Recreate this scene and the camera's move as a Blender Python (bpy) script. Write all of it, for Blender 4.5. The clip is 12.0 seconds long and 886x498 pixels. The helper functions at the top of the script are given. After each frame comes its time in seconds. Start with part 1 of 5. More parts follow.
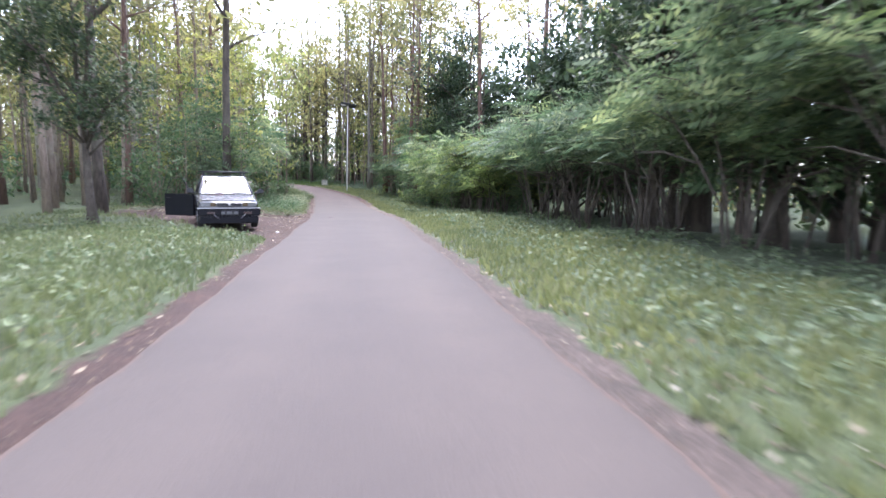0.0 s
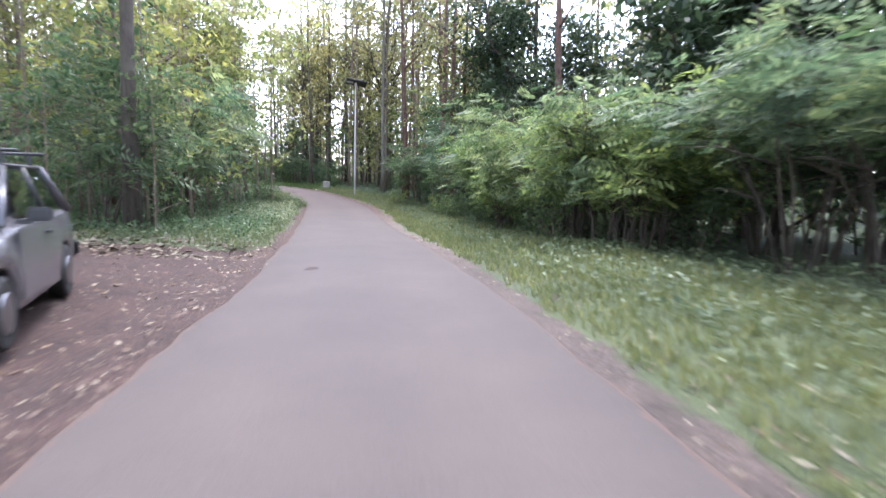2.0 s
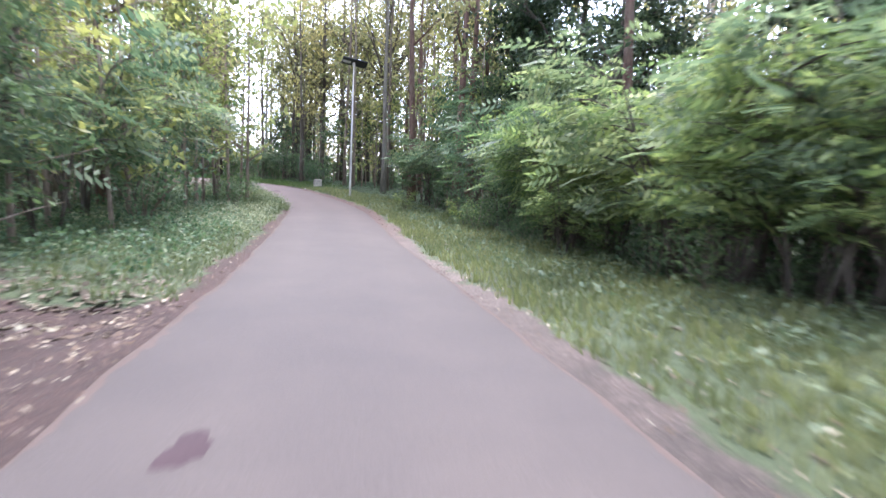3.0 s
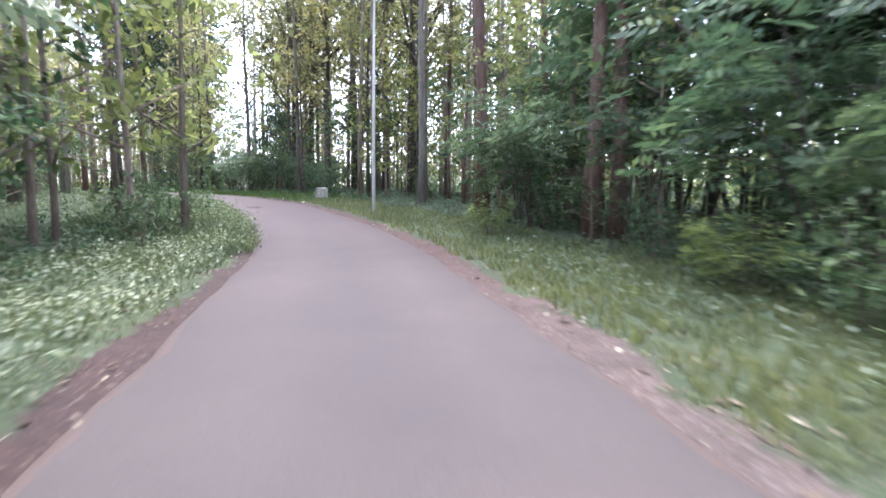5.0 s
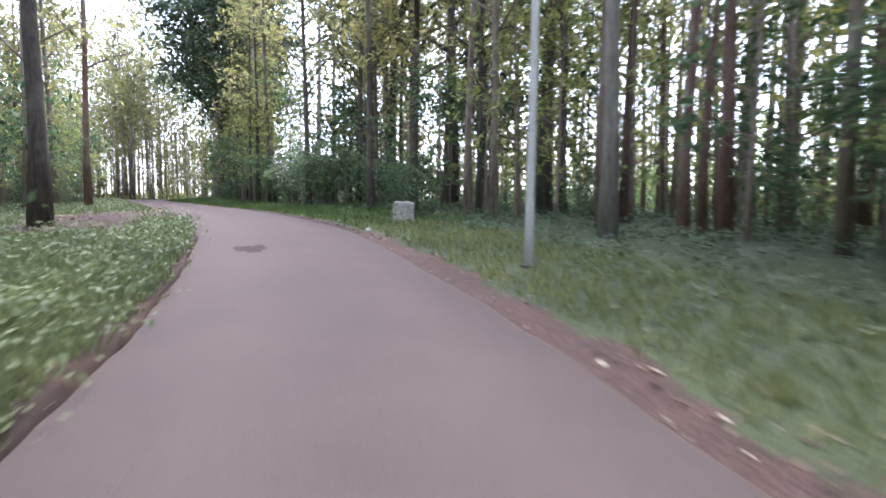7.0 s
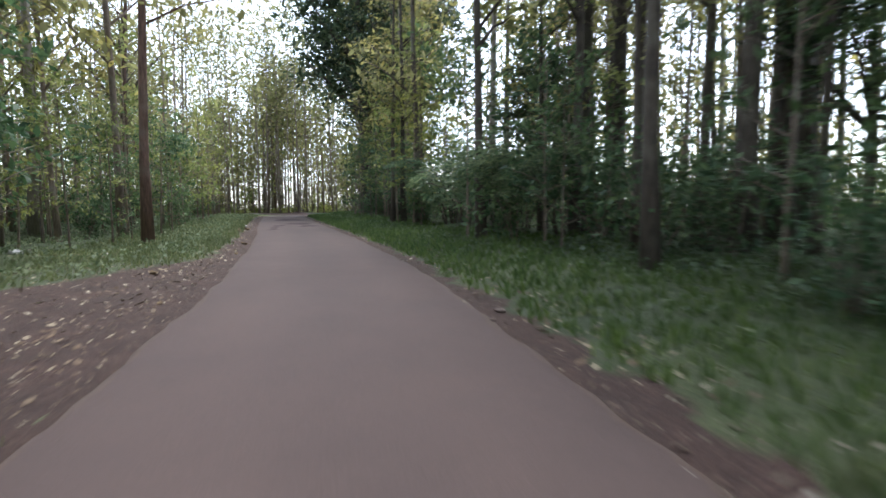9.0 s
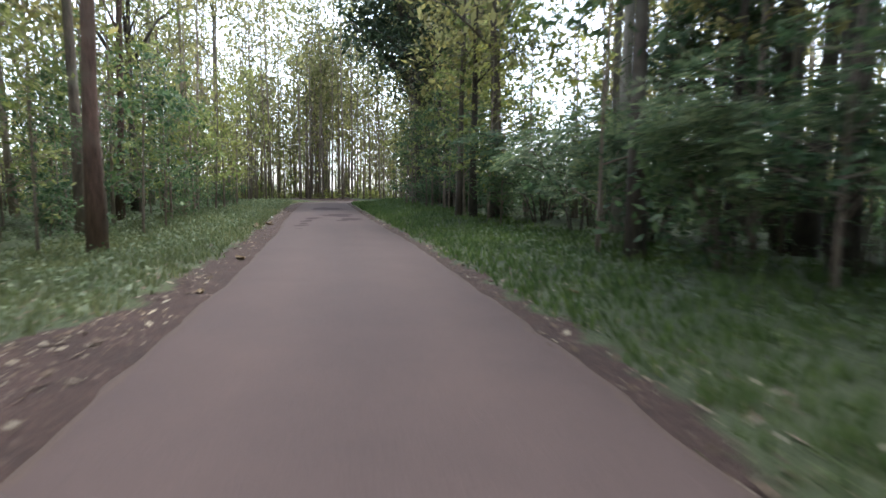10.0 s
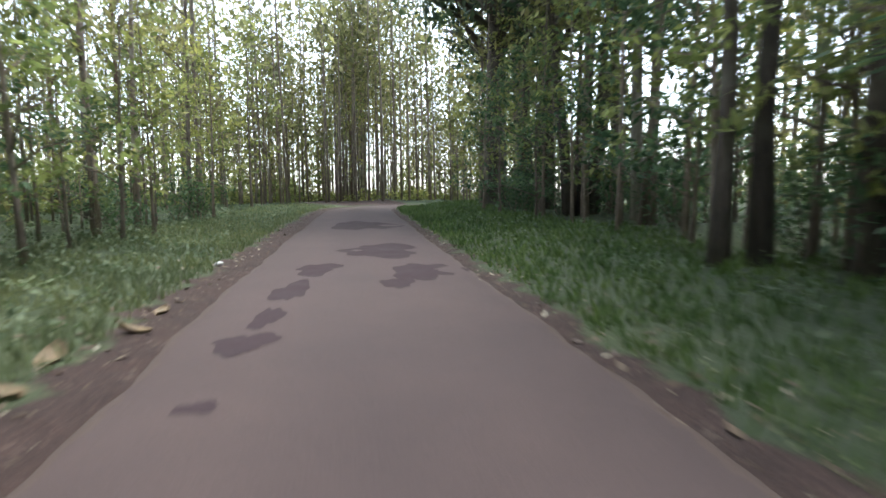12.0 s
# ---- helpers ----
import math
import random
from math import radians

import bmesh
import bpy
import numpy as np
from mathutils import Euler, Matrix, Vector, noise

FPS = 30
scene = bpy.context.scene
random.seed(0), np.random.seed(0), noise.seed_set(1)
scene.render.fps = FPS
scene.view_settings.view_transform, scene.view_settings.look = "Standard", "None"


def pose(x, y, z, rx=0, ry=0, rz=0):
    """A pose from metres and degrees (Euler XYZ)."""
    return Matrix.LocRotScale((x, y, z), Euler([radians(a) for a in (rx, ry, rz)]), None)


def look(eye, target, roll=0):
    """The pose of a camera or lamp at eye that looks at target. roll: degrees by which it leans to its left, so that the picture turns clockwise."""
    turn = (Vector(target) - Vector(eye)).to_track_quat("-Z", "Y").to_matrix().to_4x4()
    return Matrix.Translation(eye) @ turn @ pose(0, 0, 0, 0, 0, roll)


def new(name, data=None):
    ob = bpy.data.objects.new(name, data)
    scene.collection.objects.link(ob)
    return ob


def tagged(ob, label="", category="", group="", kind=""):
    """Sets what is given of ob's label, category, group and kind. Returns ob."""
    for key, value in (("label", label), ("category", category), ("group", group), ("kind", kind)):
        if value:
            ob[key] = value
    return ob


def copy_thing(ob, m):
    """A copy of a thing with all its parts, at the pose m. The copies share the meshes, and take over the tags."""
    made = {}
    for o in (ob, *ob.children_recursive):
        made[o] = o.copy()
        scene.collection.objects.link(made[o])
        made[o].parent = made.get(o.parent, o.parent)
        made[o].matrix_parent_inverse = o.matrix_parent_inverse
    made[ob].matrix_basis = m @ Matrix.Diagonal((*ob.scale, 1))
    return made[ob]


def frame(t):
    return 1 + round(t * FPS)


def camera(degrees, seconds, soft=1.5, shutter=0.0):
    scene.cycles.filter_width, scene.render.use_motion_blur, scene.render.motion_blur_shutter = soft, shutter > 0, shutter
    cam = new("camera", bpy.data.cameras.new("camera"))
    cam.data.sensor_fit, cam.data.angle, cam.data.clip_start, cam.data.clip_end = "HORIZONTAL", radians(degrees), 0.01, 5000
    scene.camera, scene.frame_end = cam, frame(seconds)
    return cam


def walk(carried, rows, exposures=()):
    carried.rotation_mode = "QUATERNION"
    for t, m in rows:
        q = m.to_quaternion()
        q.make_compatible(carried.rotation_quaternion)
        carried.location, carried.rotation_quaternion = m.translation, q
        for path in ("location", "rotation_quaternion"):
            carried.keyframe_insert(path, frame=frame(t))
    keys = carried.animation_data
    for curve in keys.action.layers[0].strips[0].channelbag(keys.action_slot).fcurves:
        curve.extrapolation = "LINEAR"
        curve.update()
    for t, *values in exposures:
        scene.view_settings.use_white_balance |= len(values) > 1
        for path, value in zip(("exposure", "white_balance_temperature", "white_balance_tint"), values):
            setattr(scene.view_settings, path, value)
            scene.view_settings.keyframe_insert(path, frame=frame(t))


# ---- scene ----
# The camera and its drive
cam = camera(78.0, 12.0, soft=1.5, shutter=0.5)
PATH = [
    (0, (0.002, 0.001, 1.219), (0.324, 1.960, 0.979), 0.9),
    (0.5, (0.006, 2.943, 1.213), (0.325, 4.903, 0.981), 1.2),
    (1, (0.016, 6.083, 1.205), (0.321, 8.048, 0.989), 0.8),
    (1.5, (-0.011, 9.129, 1.205), (0.276, 11.093, 0.966), 0.3),
    (2, (-0.055, 11.827, 1.194), (0.237, 13.791, 0.961), 0.9),
    (2.5, (-0.044, 14.751, 1.169), (0.255, 16.712, 0.911), 1.6),
    (3, (-0.052, 17.607, 1.142), (0.255, 19.570, 0.915), 2.1),
    (3.2, (-0.072, 18.762, 1.140), (0.241, 20.724, 0.912), 2.5),
    (4.8, (-0.773, 28.766, 0.991), (-0.485, 30.734, 0.774), -0.0),
    (5, (-0.791, 29.956, 1.004), (-0.517, 31.927, 0.806), 0.1),
    (5.5, (-0.857, 32.928, 1.034), (-0.623, 34.904, 0.833), 0.7),
    (6, (-1.007, 35.974, 1.076), (-0.837, 37.959, 0.896), 0.1),
    (6.5, (-1.216, 38.690, 1.116), (-1.132, 40.679, 0.932), -0.1),
    (7, (-1.635, 41.613, 1.213), (-1.659, 43.606, 1.055), 0.2),
    (7.2, (-1.870, 42.830, 1.262), (-1.939, 44.823, 1.114), 0.3),
    (8.8, (-4.686, 51.719, 1.833), (-5.185, 53.650, 1.690), -0.3),
    (9, (-5.215, 52.856, 1.888), (-5.760, 54.775, 1.750), -0.4),
    (9.5, (-6.574, 55.527, 1.986), (-7.210, 57.416, 1.827), -0.2),
    (10, (-8.157, 58.396, 2.089), (-8.854, 60.261, 1.899), 0.6),
    (10.5, (-9.727, 61.150, 2.157), (-10.463, 62.999, 1.967), 0.5),
    (11, (-11.426, 63.921, 2.182), (-12.196, 65.759, 2.013), 0.2),
    (11.5, (-13.160, 66.680, 2.238), (-13.961, 68.502, 2.040), -0.3),
    (12, (-14.934, 69.323, 2.288), (-15.755, 71.135, 2.088), -0.4),
]
walk(cam, [(t, look(eye, target, roll)) for t, eye, target, roll in PATH],
     exposures=[(0, 2.13, 5900, 19), (1.5, 2.1, 5900, 18), (3, 2.3, 5850, 18), (5, 2.36, 5750, 18), (6.2, 2.32, 5800, 17), (7, 2.05, 5850, 17), (9, 1.22, 6100, 8), (10.5, 1.4, 6150, 9), (12, 1.46, 6150, 5)])

# World: bright, thinly overcast sky and a soft, veiled sun
SUN_UP, SUN_TURN = 70, 8
world = bpy.data.worlds.new("overcast_sky")
scene.world = world
world.use_nodes = True
wn, wl = world.node_tree.nodes, world.node_tree.links
sky = wn.new("ShaderNodeTexSky")
sky.sky_type = "NISHITA"
sky.sun_disc = False
sky.sun_elevation, sky.sun_rotation = radians(SUN_UP), radians(SUN_TURN)
sky.air_density, sky.dust_density, sky.ozone_density = 1.0, 1.5, 1.0
wn["Background"].inputs["Strength"].default_value = 0.32
veil = wn.new("ShaderNodeHueSaturation")
veil.inputs["Saturation"].default_value = 0.5
wl.new(sky.outputs["Color"], veil.inputs["Color"])
wl.new(veil.outputs["Color"], wn["Background"].inputs["Color"])
sun = new("sun", bpy.data.lights.new("sun", "SUN"))
sun.data.energy, sun.data.angle, sun.data.color = 1.5, radians(20), (1.0, 0.97, 0.93)
su, sr = radians(SUN_UP), radians(SUN_TURN)
sun.matrix_world = look((0, 0, 40), (-math.sin(sr) * math.cos(su) * 10, -math.cos(sr) * math.cos(su) * 10, 40 - math.sin(su) * 10))


# ---- materials ----
def node_material(name):
    m = bpy.data.materials.new(name)
    m.use_nodes = True
    n, l = m.node_tree.nodes, m.node_tree.links
    return m, n, l, n["Principled BSDF"]


def noise_node(n, l, scale, detail=4.0, rough=0.6, coords="Object"):
    tc = n.new("ShaderNodeTexCoord")
    t = n.new("ShaderNodeTexNoise")
    t.inputs["Scale"].default_value, t.inputs["Detail"].default_value, t.inputs["Roughness"].default_value = scale, detail, rough
    l.new(tc.outputs[coords], t.inputs["Vector"])
    return t


def ramp_node(n, l, source, stops):
    r = n.new("ShaderNodeValToRGB")
    while len(r.color_ramp.elements) < len(stops):
        r.color_ramp.elements.new(0.5)
    for e, (at, col) in zip(r.color_ramp.elements, stops):
        e.position, e.color = at, (*col, 1)
    l.new(source, r.inputs["Fac"])
    return r


def blend_node(n, l, fac, a, b, mode="MIX"):
    x = n.new("ShaderNodeMix")
    x.data_type, x.blend_type = "RGBA", mode
    for sock, v in ((x.inputs["Factor"], fac), (x.inputs["A"], a), (x.inputs["B"], b)):
        if isinstance(v, (int, float)):
            sock.default_value = v
        elif isinstance(v, tuple):
            sock.default_value = (*v, 1)
        else:
            l.new(v, sock)
    return x.outputs["Result"]


def bump_on(n, l, bsdf, source, strength, distance):
    b = n.new("ShaderNodeBump")
    b.inputs["Strength"].default_value, b.inputs["Distance"].default_value = strength, distance
    l.new(source, b.inputs["Height"])
    l.new(b.outputs["Normal"], bsdf.inputs["Normal"])


def leaf_material(name, dark, mid, light, translucence=0.35, rough=0.5):
    m, n, l, b = node_material(name)
    geo = n.new("ShaderNodeNewGeometry")
    info = n.new("ShaderNodeObjectInfo")
    r = ramp_node(n, l, geo.outputs["Random Per Island"], [(0.0, dark), (0.55, mid), (1.0, light)])
    shade = ramp_node(n, l, info.outputs["Random"], [(0.0, (0.72, 0.8, 0.75)), (0.5, (1.0, 1.0, 1.0)), (1.0, (1.2, 1.12, 0.9))])
    big = noise_node(n, l, 0.6, 2.0)
    patch = ramp_node(n, l, big.outputs["Fac"], [(0.3, (0.75, 0.8, 0.8)), (0.7, (1.2, 1.15, 1.0))])
    c = blend_node(n, l, 1.0, r.outputs["Color"], shade.outputs["Color"], "MULTIPLY")
    c = blend_node(n, l, 1.0, c, patch.outputs["Color"], "MULTIPLY")
    l.new(c, b.inputs["Base Color"])
    b.inputs["Roughness"].default_value = rough
    b.inputs["Specular IOR Level"].default_value = 0.22
    t = n.new("ShaderNodeBsdfTranslucent")
    warm = blend_node(n, l, 1.0, c, (1.02, 1.08, 0.92), "MULTIPLY")
    l.new(warm, t.inputs["Color"])
    mix = n.new("ShaderNodeMixShader")
    mix.inputs["Fac"].default_value = translucence
    l.new(b.outputs["BSDF"], mix.inputs[1])
    l.new(t.outputs["BSDF"], mix.inputs[2])
    l.new(mix.outputs["Shader"], n["Material Output"].inputs["Surface"])
    return m


def bark_material(name, dark, light, blotch):
    m, n, l, b = node_material(name)
    fine = noise_node(n, l, 14.0, 6.0, 0.7)
    stretch = n.new("ShaderNodeMapping")
    stretch.inputs["Scale"].default_value = (1, 1, 0.18)
    l.new(fine.inputs["Vector"].links[0].from_socket, stretch.inputs["Vector"])
    l.new(stretch.outputs["Vector"], fine.inputs["Vector"])
    r = ramp_node(n, l, fine.outputs["Fac"], [(0.32, dark), (0.62, light)])
    big = noise_node(n, l, 1.3, 3.0)
    k = ramp_node(n, l, big.outputs["Fac"], [(0.5, (0, 0, 0)), (0.66, (1, 1, 1))])
    c = blend_node(n, l, k.outputs["Color"], r.outputs["Color"], blotch)
    info = n.new("ShaderNodeObjectInfo")
    shade = ramp_node(n, l, info.outputs["Random"], [(0.0, (0.7, 0.68, 0.66)), (1.0, (1.25, 1.22, 1.2))])
    c = blend_node(n, l, 1.0, c, shade.outputs["Color"], "MULTIPLY")
    l.new(c, b.inputs["Base Color"])
    b.inputs["Roughness"].default_value = 0.9
    bump_on(n, l, b, fine.outputs["Fac"], 0.6, 0.02)
    return m


def plain_material(name, color, rough=0.5, metal=0.0, grain=60.0, depth=0.12, spec=0.5):
    """One paint, plastic or metal with faint dirt at two scales."""
    m, n, l, b = node_material(name)
    a, z = noise_node(n, l, grain, 4.0), noise_node(n, l, grain / 14, 3.0)
    lo, hi = tuple(v * (1 - depth) for v in color), tuple(min(1, v * (1 + depth)) for v in color)
    r = ramp_node(n, l, a.outputs["Fac"], [(0.3, lo), (0.7, hi)])
    d = ramp_node(n, l, z.outputs["Fac"], [(0.35, (1 - depth, 1 - depth, 1 - depth)), (0.65, (1, 1, 1))])
    l.new(blend_node(n, l, 1.0, r.outputs["Color"], d.outputs["Color"], "MULTIPLY"), b.inputs["Base Color"])
    rr = ramp_node(n, l, z.outputs["Fac"], [(0.3, (rough * 0.8,) * 3), (0.7, (min(1, rough * 1.2),) * 3)])
    l.new(rr.outputs["Color"], b.inputs["Roughness"])
    b.inputs["Metallic"].default_value, b.inputs["Specular IOR Level"].default_value = metal, spec
    return m


def asphalt_material():
    m, n, l, b = node_material("worn_asphalt")
    fine = noise_node(n, l, 90.0, 5.0, 0.7)
    mid = noise_node(n, l, 1.1, 5.0, 0.6)
    big = noise_node(n, l, 0.25, 3.0, 0.5)
    base = ramp_node(n, l, fine.outputs["Fac"], [(0.3, (0.044, 0.0361, 0.0322)), (0.7, (0.0775, 0.0637, 0.0568))])
    dust = ramp_node(n, l, mid.outputs["Fac"], [(0.35, (0.91, 0.91, 0.92)), (0.7, (1.05, 1.04, 1.03))])
    tone = ramp_node(n, l, big.outputs["Fac"], [(0.35, (0.93, 0.93, 0.94)), (0.65, (1.05, 1.04, 1.03))])
    c = blend_node(n, l, 1.0, base.outputs["Color"], dust.outputs["Color"], "MULTIPLY")
    c = blend_node(n, l, 1.0, c, tone.outputs["Color"], "MULTIPLY")
    side = n.new("ShaderNodeVertexColor")
    side.layer_name = "worn"
    split = n.new("ShaderNodeSeparateColor")
    l.new(side.outputs["Color"], split.inputs["Color"])
    dusted = blend_node(n, l, 1.0, c, (1.14, 0.955, 0.97), "MULTIPLY")
    c = blend_node(n, l, split.outputs["Green"], c, dusted)
    rubbed = blend_node(n, l, 1.0, c, (1.17, 1.16, 1.14), "MULTIPLY")
    c = blend_node(n, l, split.outputs["Blue"], c, rubbed)
    edge = noise_node(n, l, 4.0, 5.0, 0.7)
    add = n.new("ShaderNodeMath")
    add.operation = "ADD"
    l.new(split.outputs["Red"], add.inputs[0])
    l.new(edge.outputs["Fac"], add.inputs[1])
    k = ramp_node(n, l, add.outputs["Value"], [(0.95, (0, 0, 0)), (1.35, (1, 1, 1))])
    c = blend_node(n, l, k.outputs["Color"], c, (0.075, 0.052, 0.042))
    l.new(c, b.inputs["Base Color"])
    b.inputs["Roughness"].default_value = 0.82
    b.inputs["Specular IOR Level"].default_value = 0.3
    bump_on(n, l, b, fine.outputs["Fac"], 0.35, 0.006)
    return m


def ground_material():
    m, n, l, b = node_material("forest_floor")
    fine = noise_node(n, l, 26.0, 6.0, 0.75)
    mid = noise_node(n, l, 2.2, 5.0, 0.65)
    big = noise_node(n, l, 0.35, 4.0, 0.6)
    soil = ramp_node(n, l, fine.outputs["Fac"], [(0.3, (0.02, 0.0106, 0.0082)), (0.52, (0.046, 0.0252, 0.0196)), (0.72, (0.1, 0.06, 0.0475))])
    tone = ramp_node(n, l, mid.outputs["Fac"], [(0.35, (0.72, 0.7, 0.68)), (0.65, (1.15, 1.1, 1.08))])
    mask = n.new("ShaderNodeVertexColor")
    mask.layer_name = "soil"
    split = n.new("ShaderNodeSeparateColor")
    l.new(mask.outputs["Color"], split.inputs["Color"])
    dusty = ramp_node(n, l, fine.outputs["Fac"], [(0.3, (0.033, 0.025, 0.02)), (0.52, (0.07, 0.054, 0.045)), (0.72, (0.145, 0.117, 0.1))])
    soil_c = blend_node(n, l, split.outputs["Green"], dusty.outputs["Color"], soil.outputs["Color"])
    soil_c = blend_node(n, l, 1.0, soil_c, tone.outputs["Color"], "MULTIPLY")
    pale = blend_node(n, l, 1.0, soil_c, (1.75, 1.8, 1.85), "MULTIPLY")
    soil_c = blend_node(n, l, split.outputs["Blue"], soil_c, pale)
    moss = ramp_node(n, l, fine.outputs["Fac"], [(0.3, (0.028, 0.034, 0.016)), (0.55, (0.06, 0.08, 0.036)), (0.8, (0.12, 0.125, 0.07))])
    tone2 = ramp_node(n, l, big.outputs["Fac"], [(0.35, (0.7, 0.75, 0.7)), (0.65, (1.2, 1.15, 1.0))])
    moss_c = blend_node(n, l, 1.0, moss.outputs["Color"], tone2.outputs["Color"], "MULTIPLY")
    wob = n.new("ShaderNodeMath")
    wob.operation = "ADD"
    l.new(split.outputs["Red"], wob.inputs[0])
    l.new(mid.outputs["Fac"], wob.inputs[1])
    k = ramp_node(n, l, wob.outputs["Value"], [(0.85, (0, 0, 0)), (1.1, (1, 1, 1))])
    l.new(blend_node(n, l, k.outputs["Color"], moss_c, soil_c), b.inputs["Base Color"])
    b.inputs["Roughness"].default_value = 0.95
    bump_on(n, l, b, fine.outputs["Fac"], 0.8, 0.04)
    return m


ASPHALT, GROUND = asphalt_material(), ground_material()
CLOD = bark_material("earth_crumbs", (0.045, 0.027, 0.021), (0.12, 0.077, 0.06), (0.18, 0.14, 0.115))
BANK = plain_material("dark_earth", (0.05, 0.03, 0.022), 0.95, 0, 9, 0.6, 0.2)
DAMP = plain_material("damp_asphalt", (0.05, 0.034, 0.036), 1.0, grain=40, spec=0.15)
LEAF_TALL = leaf_material("canopy_leaves", (0.12, 0.116, 0.064), (0.238, 0.222, 0.116), (0.41, 0.365, 0.192), 0.55)
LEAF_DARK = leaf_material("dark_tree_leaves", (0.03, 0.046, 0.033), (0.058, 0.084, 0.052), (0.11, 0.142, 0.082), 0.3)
# The feathery shrub green again, with shade put into a darker colour.
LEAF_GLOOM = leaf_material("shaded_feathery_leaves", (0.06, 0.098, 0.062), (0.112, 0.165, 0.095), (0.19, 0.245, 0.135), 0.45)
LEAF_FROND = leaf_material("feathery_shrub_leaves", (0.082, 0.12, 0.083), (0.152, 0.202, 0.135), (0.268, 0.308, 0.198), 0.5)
LEAF_LIME = leaf_material("young_feathery_leaves", (0.105, 0.153, 0.07), (0.205, 0.262, 0.112), (0.35, 0.392, 0.162), 0.5)
LEAF_BUSH = leaf_material("bush_leaves", (0.052, 0.088, 0.055), (0.1, 0.155, 0.09), (0.18, 0.24, 0.135), 0.45)
LEAF_YOUNG = leaf_material("young_tree_leaves", (0.14, 0.16, 0.07), (0.262, 0.276, 0.114), (0.42, 0.415, 0.182), 0.55)
LEAF_LOW = leaf_material("undergrowth_leaves", (0.075, 0.105, 0.066), (0.12, 0.158, 0.102), (0.18, 0.215, 0.148), 0.35)
LEAF_PALE = leaf_material("pale_groundcover_leaves", (0.095, 0.125, 0.088), (0.185, 0.22, 0.172), (0.32, 0.35, 0.295), 0.3)
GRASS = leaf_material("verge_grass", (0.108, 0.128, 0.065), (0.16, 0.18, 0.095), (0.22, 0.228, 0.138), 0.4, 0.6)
# Lusher green than GRASS, and darkened as well for shade on the right verge.
GRASS_LUSH_SHADED = leaf_material("lush_shaded_verge_grass", (0.045, 0.082, 0.032), (0.075, 0.122, 0.047), (0.12, 0.168, 0.072), 0.4, 0.6)
DRY = leaf_material("fallen_leaves", (0.08, 0.054, 0.04), (0.165, 0.12, 0.094), (0.36, 0.31, 0.255), 0.1, 0.8)
BARK_GREY = bark_material("grey_bark", (0.082, 0.062, 0.048), (0.24, 0.188, 0.148), (0.25, 0.23, 0.18))
BARK_RED = bark_material("reddish_bark", (0.055, 0.031, 0.024), (0.165, 0.1, 0.076), (0.145, 0.108, 0.084))
BARK_DARK = bark_material("dark_bark", (0.03, 0.024, 0.02), (0.095, 0.076, 0.062), (0.115, 0.105, 0.08))
BARK_PALE = bark_material("pale_bark", (0.11, 0.098, 0.08), (0.27, 0.245, 0.205), (0.18, 0.18, 0.14))


# ---- mesh helpers ----
def mesh_from(name, verts, faces, material, smooth=True):
    me = bpy.data.meshes.new(name)
    me.from_pydata([tuple(v) for v in verts], [], [tuple(f) for f in faces])
    me.materials.append(material)
    if smooth:
        me.polygons.foreach_set("use_smooth", [True] * len(me.polygons))
    me.update()
    return me


def quad_mesh(name, quads, material):
    """A mesh of loose four-cornered leaves, from an array of n x 4 x 3."""
    n = len(quads)
    me = bpy.data.meshes.new(name)
    me.from_pydata(np.asarray(quads).reshape(-1, 3).tolist(), [], np.arange(4 * n).reshape(-1, 4).tolist())
    me.materials.append(material)
    me.update()
    return me


def part(name, me, parent, label=""):
    ob = new(name, me)
    ob.parent = parent
    return tagged(ob, label)


def tube(points, radii, sides=7):
    """Vertices and faces of a tapered, bent tube."""
    points = np.asarray(points, float)
    verts, faces = [], []
    for i, p in enumerate(points):
        d = points[min(i + 1, len(points) - 1)] - points[max(i - 1, 0)]
        d = d / (np.linalg.norm(d) + 1e-9)
        u = np.cross(d, (0.3, 1, 0.1) if abs(d[1]) < 0.9 else (1, 0, 0.1))
        u /= np.linalg.norm(u)
        w = np.cross(d, u)
        for k in range(sides):
            a = 2 * math.pi * k / sides
            verts.append(p + radii[i] * (math.cos(a) * u + math.sin(a) * w))
    for i in range(len(points) - 1):
        for k in range(sides):
            faces.append((i * sides + k, i * sides + (k + 1) % sides, (i + 1) * sides + (k + 1) % sides, (i + 1) * sides + k))
    faces.append(tuple(range(sides))[::-1])
    faces.append(tuple((len(points) - 1) * sides + k for k in range(sides)))
    return verts, faces


def join(pieces):
    verts, faces = [], []
    for v, f in pieces:
        base = len(verts)
        verts += list(v)
        faces += [tuple(i + base for i in face) for face in f]
    return verts, faces


def leaf_quads(rng, centres, size, flat=0.5, slim=0.45):
    """Pointed leaves about the given centres, more or less level."""
    n = len(centres)
    a = rng.uniform(0, 2 * math.pi, n)
    tilt = rng.normal(0, 1, n) * (1 - flat) * 1.2 - 0.25
    along = np.stack([np.cos(a) * np.cos(tilt), np.sin(a) * np.cos(tilt), np.sin(tilt)], 1)
    side = np.cross(along, rng.normal(0, 0.5 * (1 - flat) + 0.12, (n, 3)) + (0, 0, 1))
    side /= np.linalg.norm(side, axis=1)[:, None]
    s = (size * rng.uniform(0.6, 1.35, n))[:, None]
    tip, root = centres + along * s * 0.5, centres - along * s * 0.5
    mid = centres + along * s * 0.05
    return np.stack([root, mid + side * s * slim * 0.5, tip, mid - side * s * slim * 0.5], 1)


